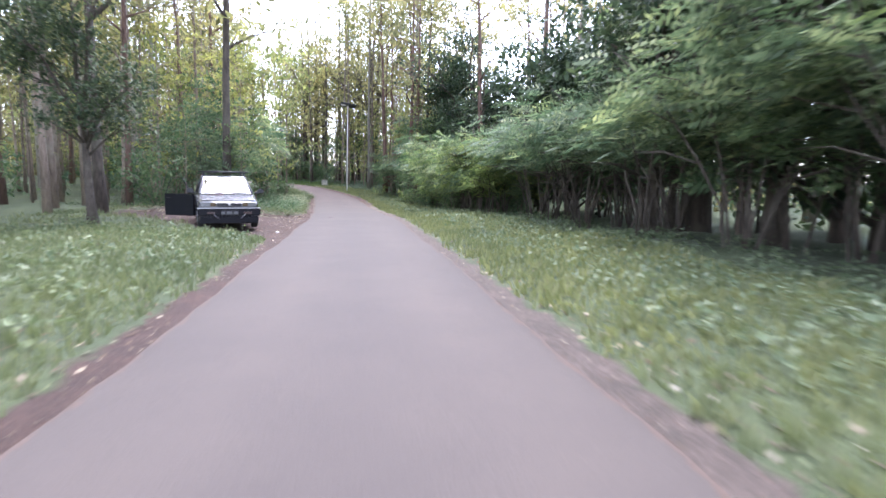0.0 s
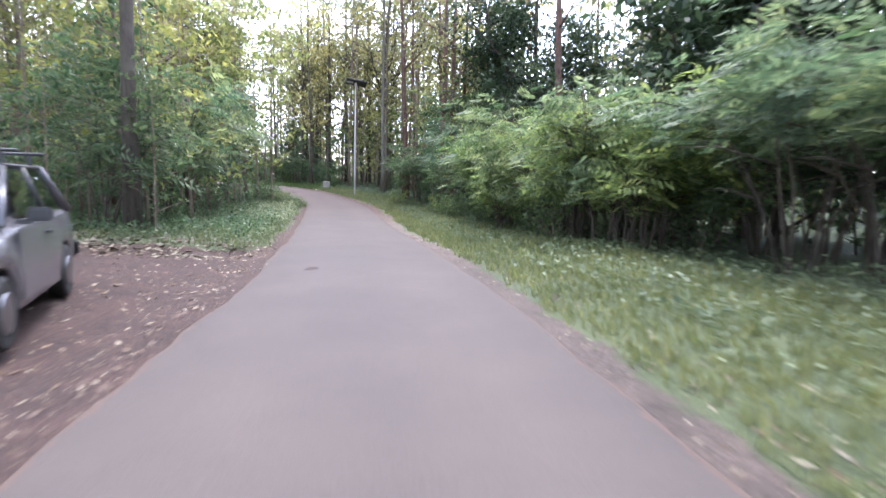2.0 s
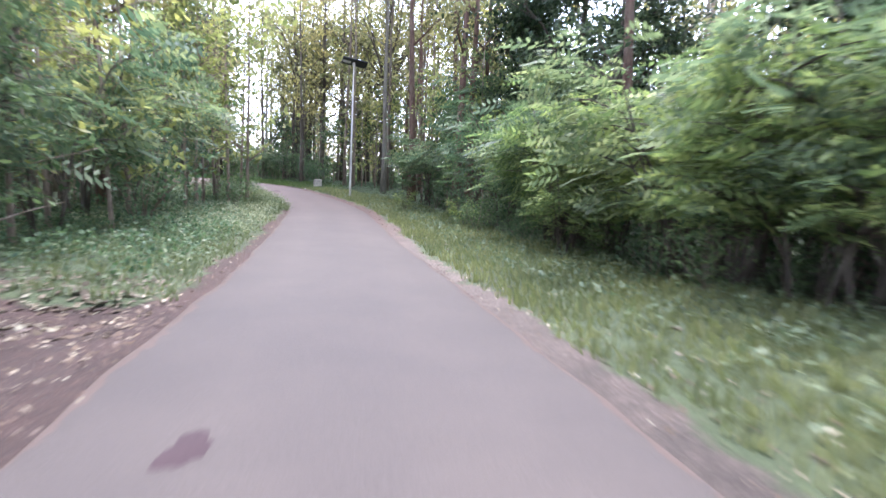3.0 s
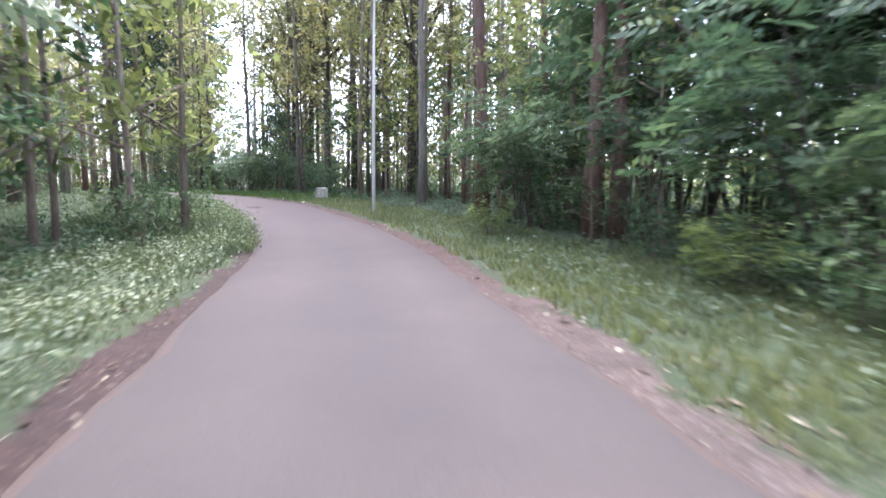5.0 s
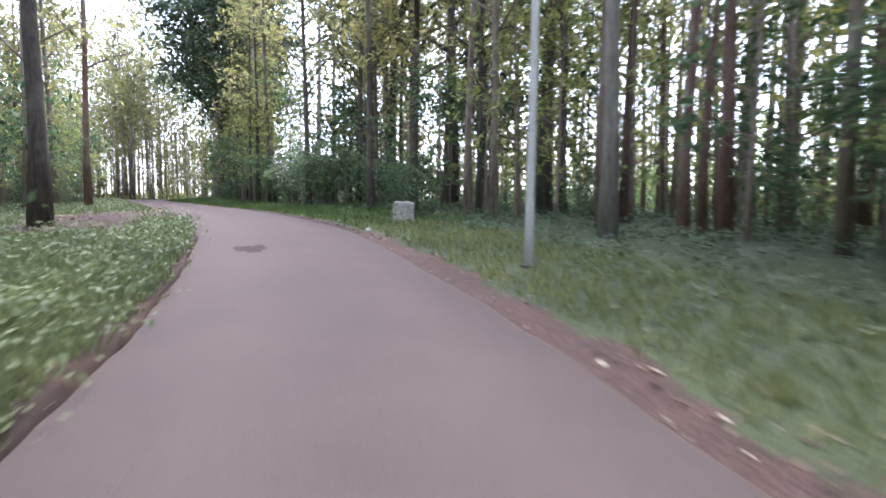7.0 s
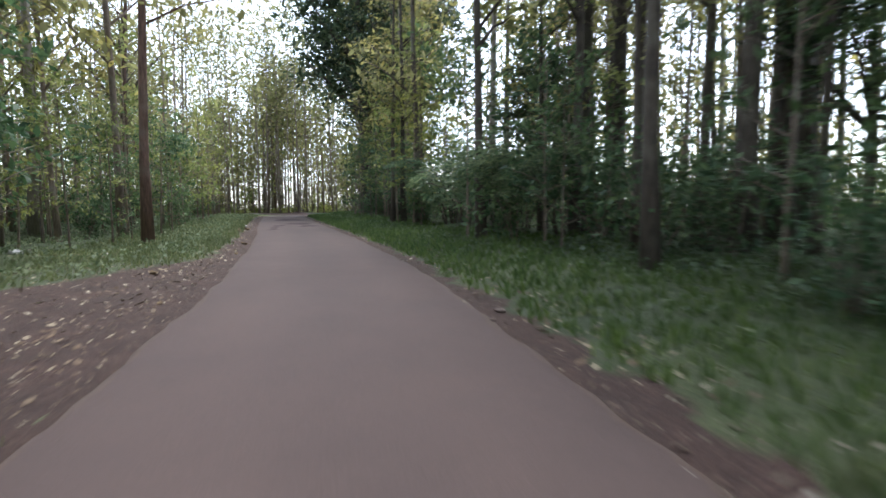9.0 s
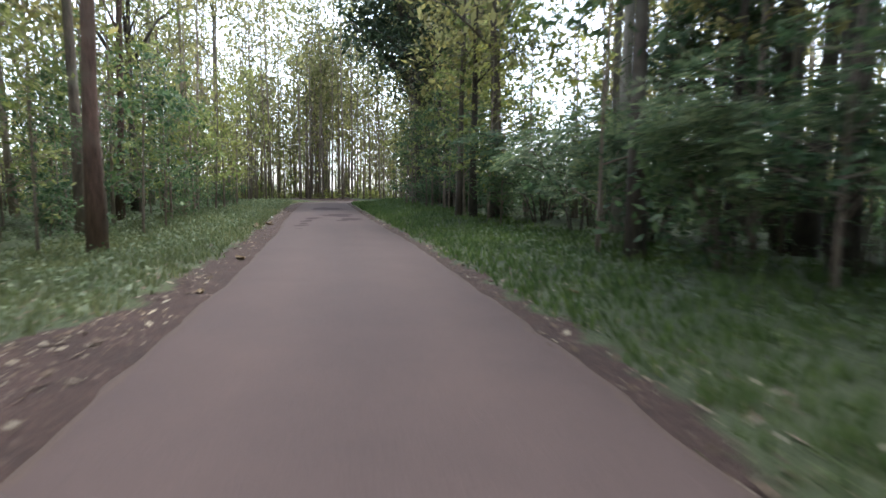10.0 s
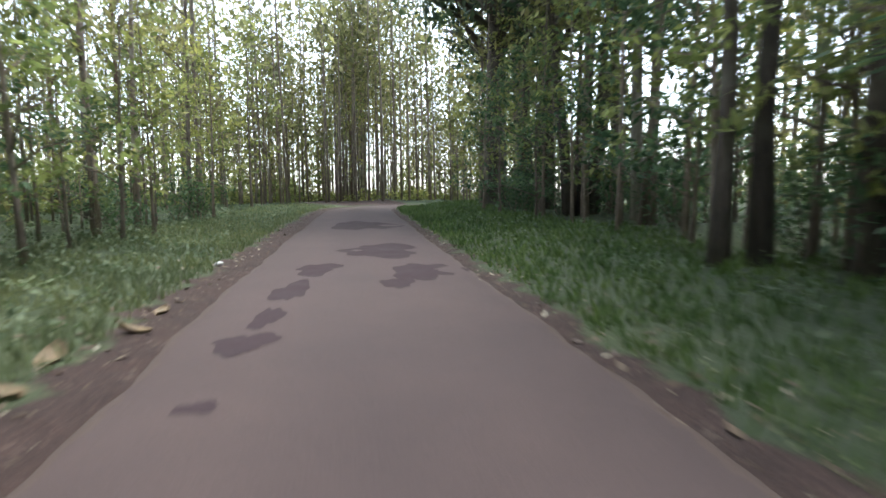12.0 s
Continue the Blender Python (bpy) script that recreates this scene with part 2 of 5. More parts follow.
def frond_quads(rng, root, way, length, pairs=6):
    """One feathery leaf: two rows of leaflets along a drooping rib."""
    way = way / np.linalg.norm(way)
    side = np.cross(way, (0, 0, 1))
    side /= np.linalg.norm(side) + 1e-9
    roll = rng.normal(0, 0.65)
    side = side * math.cos(roll) + np.cross(side, way) * math.sin(roll)
    t = np.linspace(0.12, 1, pairs)
    rib = root + way * (t * length)[:, None] - np.array([0, 0, 1.0]) * (0.35 * length * t**2)[:, None]
    reach = (length * 0.34 * np.sin(np.pi * (0.15 + 0.8 * t)))[:, None]
    out = []
    for sgn in (-1, 1):
        tip = rib + sgn * side * reach + way * reach * 0.45 - np.array([0, 0, 0.18]) * reach + rng.normal(0, 0.012, rib.shape)
        mid = (rib + tip) / 2
        w = way * (length / pairs * 0.36)
        out.append(np.stack([rib, mid + w, tip, mid - w], 1))
    return np.concatenate(out)


# ---- the road's line and the lie of the land ----
LINE = [(0, -90), (0, -60), (0, -30), (0, -12), (0.03, 0), (0.06, 9), (0.02, 20), (-0.4, 28), (-0.93, 36), (-1.35, 41), (-2.55, 45.9), (-4.4, 51),
        (-6.1, 54.6), (-9.5, 60.8), (-12.95, 66.4), (-16.4, 71.7), (-18.8, 75.2), (-23.0, 81.6), (-29.2, 91.2), (-31.0, 94.8), (-31.2, 98.4), (-29, 102), (-24, 105), (-16, 107), (4, 110), (30, 112)]
RISE = [(-90, 0.5), (-30, 0.1), (0, 0), (12, -0.03), (18.7, -0.08), (24, -0.18), (29, -0.23), (33, -0.19), (36, -0.14), (41.6, -0.01), (46, 0.24), (51.7, 0.6), (55.5, 0.77),
        (61, 0.93), (69, 1.07), (81, 1.34), (90, 1.52), (94, 1.56), (99, 1.6), (106, 1.62), (130, 1.5)]


def smooth_line(points, step=0.5):
    p = np.array(points, float)
    out = []
    for i in range(len(p) - 1):
        a, b, c, d = p[max(i - 1, 0)], p[i], p[i + 1], p[min(i + 2, len(p) - 1)]
        n = max(2, int(np.linalg.norm(c - b) / step))
        t = (np.arange(n) / n)[:, None]
        m0, m1 = (c - a) / 2, (d - b) / 2
        m0, m1 = (m * min(1.0, np.linalg.norm(c - b) / (np.linalg.norm(m) + 1e-9)) for m in (m0, m1))
        out.append((2 * t**3 - 3 * t**2 + 1) * b + (t**3 - 2 * t**2 + t) * m0 + (-2 * t**3 + 3 * t**2) * c + (t**3 - t**2) * m1)
    return np.concatenate(out + [p[-1:]])


MIDDLE = smooth_line(LINE)
AHEAD = np.gradient(MIDDLE, axis=0)
AHEAD /= np.linalg.norm(AHEAD, axis=1)[:, None]
RIGHT = np.stack([AHEAD[:, 1], -AHEAD[:, 0]], 1)
ALONG = np.r_[0, np.cumsum(np.linalg.norm(np.diff(MIDDLE, axis=0), axis=1))]
ALONG -= np.interp(0, MIDDLE[:40 + int(100 / 0.5), 1], ALONG[:40 + int(100 / 0.5)])


def beside(s, lat):
    """The place lat metres to the right of the road's middle, s metres along it from the start of the drive."""
    s, lat = np.asarray(s, float), np.asarray(lat, float)
    x, y = np.interp(s, ALONG, MIDDLE[:, 0]), np.interp(s, ALONG, MIDDLE[:, 1])
    rx, ry = np.interp(s, ALONG, RIGHT[:, 0]), np.interp(s, ALONG, RIGHT[:, 1])
    return np.stack([x + rx * lat, y + ry * lat], -1)


def road_place(xy):
    """How far along the road, and how far to its right, places lie; and the road's height there."""
    xy = np.atleast_2d(xy)
    s, lat, z = np.empty(len(xy)), np.empty(len(xy)), np.empty(len(xy))
    ys, zs = zip(*RISE)
    for i in range(0, len(xy), 4000):
        off = xy[i:i + 4000, None] - MIDDLE[None]
        k = (off**2).sum(-1).argmin(1)
        off = off[np.arange(len(k)), k]
        al = (off * AHEAD[k]).sum(-1)
        s[i:i + 4000] = ALONG[k] + al
        lat[i:i + 4000] = (off * RIGHT[k]).sum(-1)
        far = np.hypot(*off.T)
        lat[i:i + 4000] = np.where(far > 1.5 * abs(lat[i:i + 4000]) + 2, far, lat[i:i + 4000])
        z[i:i + 4000] = np.interp(MIDDLE[k, 1] + al * AHEAD[k, 1], ys, zs)
    return s, lat, z


def step01(v, a, b):
    t = np.clip((v - a) / (b - a), 0, 1)
    return t * t * (3 - 2 * t)


def land(xy):
    """Height of the ground; bare soil there (0 to 1)."""
    xy = np.atleast_2d(np.asarray(xy, float))
    s, lat, z = road_place(xy)
    x, y = xy.T
    off = abs(lat)
    rough = 0.05 * np.sin(1.3 * x + 0.7 * y) + 0.06 * np.sin(0.5 * x - 0.9 * y + 1) + 0.12 * np.sin(0.17 * x + 0.13 * y) + 0.03 * np.sin(2.9 * x - 2.3 * y)
    h = z + rough * step01(off, 1.9, 7) - 0.055 * step01(1.5 - off, 0, 0.4) - 0.008 * step01(2.2 - off, 0, 0.6)
    h = h + 0.12 * step01(off, 2.2, 4.5) * (0.6 + 0.4 * np.sin(0.31 * s + 1.0))
    wob = 0.45 * np.sin(1.7 * s) + 0.3 * np.sin(3.9 * s + lat)
    soil = np.clip(1.0 - (off - np.where(lat < 0, np.where(s > 52, 1.78, 1.6), np.where(s > 60, 1.56, np.where(s > 33, 1.66, 1.5))) - 0.1 * wob) / 0.45, 0, 1)
    bay = step01(s, 10.5 - 0.4 * (lat + 1.5), 14.5 - 0.4 * (lat + 1.5)) * step01(24.2 + 0.4 * wob - s, 0, 1.2) * step01(lat + 2.7 + 2.0 * step01(s, 12, 15.5) + 4.0 * step01(s, 15.5, 19), 0, 0.9) * (lat < 0)
    bay2 = step01(s, 53.5, 55.5) * step01(71.5 + wob - s, 0, 3) * step01(lat, -5.3 + 0.45 * np.clip(s - 59, 0, 6.4), -4.6 + 0.45 * np.clip(s - 59, 0, 6.4)) * (lat < 0)
    h = h - 0.16 * bay * step01(off, 1.6, 2.6)
    end = step01(5.5 + 0.7 * wob - np.hypot(x + 37, y - 101), 0, 2.5)
    return h, np.maximum.reduce([soil, bay, bay2, end])


def grid_lines(lo, hi, fine, a, b):
    mids = list(np.arange(a, b + 1e-6, fine))
    out, w = [], fine
    v = a
    while v > lo:
        w *= 1.35
        v -= w
        out.append(v)
    head = out[::-1]
    out, w, v = [], fine, b
    while v < hi:
        w *= 1.35
        v += w
        out.append(v)
    return np.array(head + mids + out)


def build_ground():
    xs, ys = grid_lines(-1600, 1600, 0.5, -45, 22), grid_lines(-1600, 1600, 0.5, -6, 118)
    gx, gy = np.meshgrid(xs, ys)
    xy = np.stack([gx.ravel(), gy.ravel()], 1)
    h, soil = land(xy)
    w = len(xs)
    i = (np.arange(len(ys) - 1)[:, None] * w + np.arange(w - 1)[None]).ravel()
    me = mesh_from("ground", np.c_[xy, h].tolist(), np.stack([i, i + 1, i + w + 1, i + w], 1).tolist(), GROUND)
    col = me.color_attributes.new("soil", "FLOAT_COLOR", "POINT")
    s, lat, _z = road_place(xy)
    red = np.maximum(step01(s, 28, 40), 1.0 * (lat < 0))
    dusty = (lat > 0) * step01(s, 20, 28) * step01(57 - s, 0, 6)
    col.data.foreach_set("color", np.stack([soil, red, dusty, np.ones_like(soil)], 1).ravel())
    tagged(new("ground", me), "reddish soil and mossy green forest floor", "ground", kind="structure")


def build_road():
    rng = np.random.default_rng(3)
    s = np.arange(-85, 150, 0.4)
    n = len(s)
    wl_ = 1.54 - 0.1 * step01(s, 42, 48) + 0.022 * np.sin(s * 0.9) + 0.016 * np.sin(s * 2.7) + rng.normal(0, 0.01, n)
    wr_ = 1.44 + 0.08 * step01(s, 50, 56) + 0.022 * np.sin(s * 0.7 + 2) + 0.016 * np.sin(s * 3.1) + rng.normal(0, 0.01, n)
    prof = [(-1.13, -0.12), (-1.05, -0.022), (-1, 0), (-0.93, 0.012), (-0.72, 0.022), (-0.5, 0.03), (-0.25, 0.036), (0, 0.04), (0.25, 0.036), (0.5, 0.03), (0.72, 0.022), (0.93, 0.012), (1, 0), (1.05, -0.022), (1.13, -0.12)]
    ys, zs = zip(*RISE)
    zc = np.interp(np.interp(s, ALONG, MIDDLE[:, 1]), ys, zs)
    zc = np.convolve(np.pad(zc, 6, mode="edge"), np.ones(13) / 13, "valid")
    verts, worn = [], []
    for k, (u, dz) in enumerate(prof):
        lat = np.where(u < 0, u * wl_, u * wr_)
        xy = beside(s, lat)
        verts.append(np.c_[xy, zc + dz])
        worn.append(np.full(n, (0.9, 0.8, 0.5, 0.15, 0, 0, 0, 0, 0, 0, 0, 0.15, 0.5, 0.8, 0.9)[k]))
    v = np.stack(verts, 1).reshape(-1, 3)
    c = np.stack(worn, 1).ravel()
    m = len(prof)
    red = np.repeat(step01(s, 25, 60), m)
    rub = (np.array([0, 0, 0, 0.1, 0.5, 0.9, 0.3, 0.0, 0.4, 1.0, 0.6, 0.2, 0, 0, 0])[None] * (0.75 + 0.25 * np.sin(s * 0.21))[:, None]).ravel()
    i = (np.arange(n - 1)[:, None] * m + np.arange(m - 1)[None]).ravel()
    me = mesh_from("road", v.tolist(), np.stack([i, i + 1, i + m + 1, i + m], 1).tolist(), ASPHALT)
    col = me.color_attributes.new("worn", "FLOAT_COLOR", "POINT")
    col.data.foreach_set("color", np.stack([c, red, rub, np.ones_like(c)], 1).ravel())
    tagged(new("road", me), "narrow worn grey-brown asphalt forest road", "road", kind="structure")


def build_bank():
    """The low earth bank along the inside of the bend."""
    s = np.arange(39.5, 56.0, 0.2)
    n = len(s)
    rng = np.random.default_rng(14)
    fade = step01(s, 39.5, 42.5) * step01(55.8 - s, 0, 5)
    ys, zs = zip(*RISE)
    z = np.interp(np.interp(s, ALONG, MIDDLE[:, 1]), ys, zs)
    rows = []
    for lat, h in ((-1.47, -0.1), (-1.49, 0.03), (-1.53, 0.075), (-1.6, 0.085), (-1.75, 0.06), (-1.95, 0.0), (-2.1, -0.08)):
        jig = rng.normal(0, 0.014, n) + 0.02 * np.sin(s * 2.1 + lat)
        xy = beside(s, lat + jig)
        rows.append(np.c_[xy, z - 0.05 + (h + 0.04) * 0.75 * fade + rng.normal(0, 0.011, n)])
    m = len(rows)
    v = np.stack(rows, 1).reshape(-1, 3)
    i = (np.arange(n - 1)[:, None] * m + np.arange(m - 1)[None]).ravel()
    me = mesh_from("earth_bank", v.tolist(), np.stack([i, i + m, i + m + 1, i + 1], 1).tolist(), BANK)
    tagged(new("earth_bank", me), "low dark earth bank along the road edge", "bank", kind="structure")


build_ground()
build_road()
build_bank()


def road_top(s, lat):
    """Height of the asphalt."""
    ys, zs = zip(*RISE)
    zc = np.mean(np.interp(np.interp(s + np.arange(-6, 7) * 0.4, ALONG, MIDDLE[:, 1]), ys, zs))
    return float(zc + np.interp(abs(lat) / 1.45, [0, 0.5, 0.93, 1], [0.04, 0.03, 0.012, 0]))


def at_ground(x, y, sink=0.0):
    return float(land([(x, y)])[0][0]) - sink


# ---- trees ----
def grow(rng, height, radius, lean=0.02, limbs=9, low=0.45, reach=2.2, rise=0.8, sides=7, forks=0):
    """Trunk and limbs as one mesh, and the places where leaves hang."""
    k = 9
    t = np.linspace(0, 1, k)
    ang = rng.uniform(0, 6.28)
    wob = np.cumsum(rng.normal(0, 0.021 * height / k, (k, 2)), 0)
    trunk = np.c_[t * height * lean * math.cos(ang) + wob[:, 0], t * height * lean * math.sin(ang) + wob[:, 1], t * height]
    trunk[0, :2] = 0
    trunk[0, 2] = -0.25
    radii = radius * (1 - 0.82 * t**1.1)
    radii[0] *= 1.45
    pieces, tips = [tube(trunk, radii, sides)], []
    for f in range(limbs + forks):
        big = f >= limbs
        h = rng.uniform(low, 0.96) if not big else rng.uniform(0.35, 0.5)
        base = np.array([np.interp(h, t, trunk[:, j]) for j in range(3)])
        a = rng.uniform(0, 6.28)
        r = reach * rng.uniform(0.55, 1.15) * (1.15 - 0.6 * max(0, (h - low) / (1 - low))) * (1.2 if big else 1)
        up = rise * rng.uniform(0.5, 1.3) * r * (2.2 if big else 1)
        q = np.linspace(0, 1, 5)
        bend = rng.normal(0, 0.09 * r, (5, 3)) * q[:, None]
        pts = base + np.c_[q * r * math.cos(a), q * r * math.sin(a), up * q**0.8] + bend
        r0 = np.interp(h, t, radii) * (0.8 if big else 0.5)
        pieces.append(tube(pts[[0, 2, 3, 4]], (r0 * (1 - 0.8 * q) + 0.004)[[0, 2, 3, 4]], 4))
        tips += [pts[2], pts[3], pts[4], pts[4]]
        for g in range(2):
            b2 = pts[2 + g]
            a2 = a + rng.normal(0, 0.9)
            r2 = r * rng.uniform(0.3, 0.55)
            p2 = b2 + np.c_[q * r2 * math.cos(a2), q * r2 * math.sin(a2), q * r2 * rng.uniform(0.1, 1.0)]
            pieces.append(tube(p2[[0, 2, 4]], [r0 * 0.35, r0 * 0.22, 0.004], 3))
            tips += [p2[2], p2[4]]
    tips.append(trunk[-1])
    return join(pieces), np.array(tips)


def sprays(rng, tips, leaves, spread, each=9, tight=0.34):
    """Places of leaves that hang in small sprays about the ends of the limbs."""
    n = -(-leaves // each)
    mids = tips[rng.integers(0, len(tips), n)] + rng.normal(0, 0.85, (n, 3)) * np.array([spread, spread, spread * 0.6])
    return np.repeat(mids, each, 0) + rng.normal(0, spread * tight, (n * each, 3)) * (1, 1, 0.55)


def make_tree(seed, name, bark, leaf, label, category, height, radius, leaves, size, spread, flat=0.5, stems=1, **kw):
    rng = np.random.default_rng(seed)
    grown = []
    for k in range(stems):
        (v, f), ends = grow(rng, height * (1 - 0.07 * k), radius, **kw)
        off = np.array([math.cos(2.4 * k), math.sin(2.4 * k), 0]) * (0.0 if stems == 1 else 2.2 * radius)
        slant = np.array([math.cos(2.4 * k), math.sin(2.4 * k), 0]) * (0.0 if stems == 1 else 0.11)
        v = np.array(v)
        grown.append((v + off + slant * v[:, 2:], f, ends + off + slant * ends[:, 2:]))
    v, f = join([(list(a), b) for a, b, _ in grown])
    tips = np.concatenate([c for _, _, c in grown])
    root = new(name)
    part("trunk", mesh_from("trunk", v, f, bark), root)
    c = sprays(rng, tips, leaves, spread)
    c[:, 2] = np.maximum(c[:, 2], 0.3)
    part("crown", quad_mesh("crown", leaf_quads(rng, c, size, flat), leaf), root)
    return tagged(root, label, category)


def make_frond_shrub(seed, name, leaf, bark, label, height, reach, fronds, length, low=(0.16, 0.34)):
    rng = np.random.default_rng(seed)
    root = new(name)
    tips = []
    for _ in range(rng.integers(4, 7)):
        a, r = rng.uniform(0, 6.28), rng.uniform(0.35, 1.0) * reach
        q = np.linspace(0, 1, 6)
        h = height * rng.uniform(0.75, 1.0) * (1 - 0.25 * (r / reach) ** 2)
        pts = np.c_[q**1.4 * r * math.cos(a) + 0.15 * math.cos(a), q**1.4 * r * math.sin(a) + 0.15 * math.sin(a), -0.2 + q**0.85 * (h + 0.2)]
        pts[:, :2] += rng.normal(0, 0.05, (6, 2))
        stem = [tube(pts, 0.032 * (1 - 0.75 * q), 5)]
        tips += [pts[2], pts[3], pts[4], pts[5]]
        for _g in range(4):
            b = pts[rng.integers(2, 5)]
            a2 = a + rng.normal(0, 1.1)
            r2 = rng.uniform(0.5, 1.1) * reach * 0.6
            p2 = b + np.c_[q * r2 * math.cos(a2), q * r2 * math.sin(a2), r2 * (0.55 * q - 0.35 * q**2)]
            stem.append(tube(p2[[0, 3, 5]], [0.018, 0.012, 0.004], 4))
            tips += [p2[2], p2[4], p2[5], p2[5]]
        part("stem", mesh_from("stem", *join(stem), bark), root)
    tips = np.array(tips)
    out = []
    for _ in range(fronds):
        p = tips[rng.integers(0, len(tips))] + rng.normal(0, 0.22, 3) * (1, 1, 0.8)
        p[2] = max(p[2], height * rng.uniform(*low))
        a = math.atan2(p[1], p[0]) + rng.normal(0, 0.9)
        out.append(frond_quads(rng, p, np.array([math.cos(a), math.sin(a), rng.uniform(-0.15, 0.45)]), length * rng.uniform(0.6, 1.25)))
    part("crown", quad_mesh("crown", np.concatenate(out), leaf), root)
    return tagged(root, label, "shrub")


def make_bush(seed, name, leaf, bark, label, height, reach, leaves, size):
    rng = np.random.default_rng(seed)
    root = new(name)
    tips = []
    for _ in range(7):
        a, r = rng.uniform(0, 6.28), rng.uniform(0.2, 1.0) * reach
        h = height * rng.uniform(0.6, 1.0) * (1 - 0.35 * (r / reach) ** 2)
        q = np.linspace(0, 1, 5)
        pts = np.c_[q * r * math.cos(a), q * r * math.sin(a), -0.1 + q**0.8 * (h + 0.1)] + rng.normal(0, 0.04, (5, 3))
        part("stem", mesh_from("stem", *tube(pts, 0.022 * (1 - 0.7 * q), 4), bark), root)
        tips += [pts[1], pts[2], pts[3], pts[4], pts[4]]
    tips = np.array(tips)
    c = tips[rng.integers(0, len(tips), leaves)] + rng.normal(0, 1, (leaves, 3)) * np.array([0.26, 0.26, 0.2]) * reach
    c[:, 2] = np.maximum(c[:, 2], 0.06)
    part("crown", quad_mesh("crown", leaf_quads(rng, c, size, 0.45), leaf), root)
    return tagged(root, label, "bush")


def family(count, maker, *args, **kw):
    return [maker(10 + 7 * k, *args, **kw) for k in range(count)]


SLIM_WORDS = "tall slim forest tree with grey-brown bark and sparse yellow-green leaves"
SLIM = family(4, make_tree, "forest_tree", BARK_GREY, LEAF_TALL, SLIM_WORDS, "tree", 15.5, 0.088, 800, 0.29, 0.62, limbs=12, low=0.25, reach=1.9)
REDDISH = family(3, make_tree, "forest_tree", BARK_RED, LEAF_TALL, "straight forest tree with reddish-brown bark and a thin crown", "tree",
                 16.5, 0.12, 800, 0.29, 0.65, limbs=10, low=0.3, reach=2.1)
BIG = family(3, make_tree, "forest_tree", BARK_DARK, LEAF_TALL, "large dark-barked forked tree with a wide thin crown", "tree",
             17.0, 0.2, 1900, 0.28, 0.85, limbs=11, low=0.3, reach=3.2, forks=3)
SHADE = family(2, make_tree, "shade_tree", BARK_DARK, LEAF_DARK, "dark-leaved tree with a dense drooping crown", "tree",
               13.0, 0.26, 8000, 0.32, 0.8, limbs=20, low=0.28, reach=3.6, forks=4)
WIDE = family(2, make_tree, "forest_tree", BARK_DARK, LEAF_TALL, "tall dark-barked tree with a high spreading crown", "tree",
              16.0, 0.2, 2600, 0.27, 0.85, limbs=16, low=0.52, reach=5.2, rise=0.45, forks=2)
TWIN = family(3, make_tree, "forest_tree", BARK_RED, LEAF_TALL, "stout forest tree with dark reddish-brown bark", "tree",
              16.0, 0.19, 700, 0.3, 0.7, limbs=9, low=0.36, reach=2.4)
# Made only as dark backing that stops light behind the shrubs.
BACKING_TREE = family(1, make_tree, "shade_tree", BARK_DARK, LEAF_DARK, "low dark-leaved tree with branches down to the ground", "tree",
                   6.0, 0.12, 3800, 0.29, 0.6, limbs=22, low=0.06, reach=2.4)
DUSKY = family(2, make_tree, "forest_tree", BARK_DARK, LEAF_TALL, "slim dark-barked forest tree with a thin crown", "tree",
               16.0, 0.125, 800, 0.31, 0.65, limbs=10, low=0.28, reach=2.0)
PALE = family(2, make_tree, "pale_tree", BARK_PALE, LEAF_TALL, "tall tree with a smooth pale trunk", "tree",
              17.5, 0.16, 1000, 0.28, 0.6, limbs=7, low=0.5, reach=2.0)
YOUNG = family(4, make_tree, "young_tree", BARK_GREY, LEAF_YOUNG, "slender young tree with light green leaves along its stem", "tree",
               8.5, 0.06, 560, 0.255, 0.52, limbs=16, low=0.16, reach=1.5, rise=0.55, sides=5)
SAPLING = family(4, make_tree, "sapling", BARK_GREY, LEAF_BUSH, "leafy green sapling in the undergrowth", "tree",
                 5.5, 0.045, 600, 0.22, 0.42, limbs=14, low=0.12, reach=1.25, rise=0.5, sides=5)
FROND = family(4, make_frond_shrub, "feathery_shrub", LEAF_FROND, BARK_DARK, "tall green shrub with feathery drooping leaves", 4.3, 2.0, 330, 0.6)
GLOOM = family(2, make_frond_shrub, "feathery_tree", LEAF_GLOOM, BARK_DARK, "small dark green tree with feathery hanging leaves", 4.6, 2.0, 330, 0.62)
LIME = family(2, make_frond_shrub, "feathery_shrub", LEAF_LIME, BARK_DARK, "bright yellow-green shrub with feathery drooping leaves", 4.0, 1.9, 370, 0.58)
ARCH = family(3, make_frond_shrub, "feathery_tree", LEAF_FROND, BARK_DARK, "small arching tree with feathery leaves over bare dark stems", 4.6, 2.3, 380, 0.6, low=(0.42, 0.6))
STEMMY = family(1, make_tree, "shade_tree", BARK_DARK, LEAF_DARK, "dark many-stemmed tree with a dense high crown", "tree",
                15.0, 0.17, 6000, 0.3, 0.8, stems=5, limbs=9, low=0.5, reach=2.6, forks=1)
BUSH = family(4, make_bush, "bush", LEAF_BUSH, BARK_GREY, "dense dark green roadside bush", 2.3, 1.3, 760, 0.175)
SOURCES = WIDE + BACKING_TREE + TWIN + ARCH + STEMMY + DUSKY + SLIM + YOUNG + GLOOM + LIME + REDDISH + BIG + SHADE + PALE + SAPLING + FROND + BUSH
USED = set()


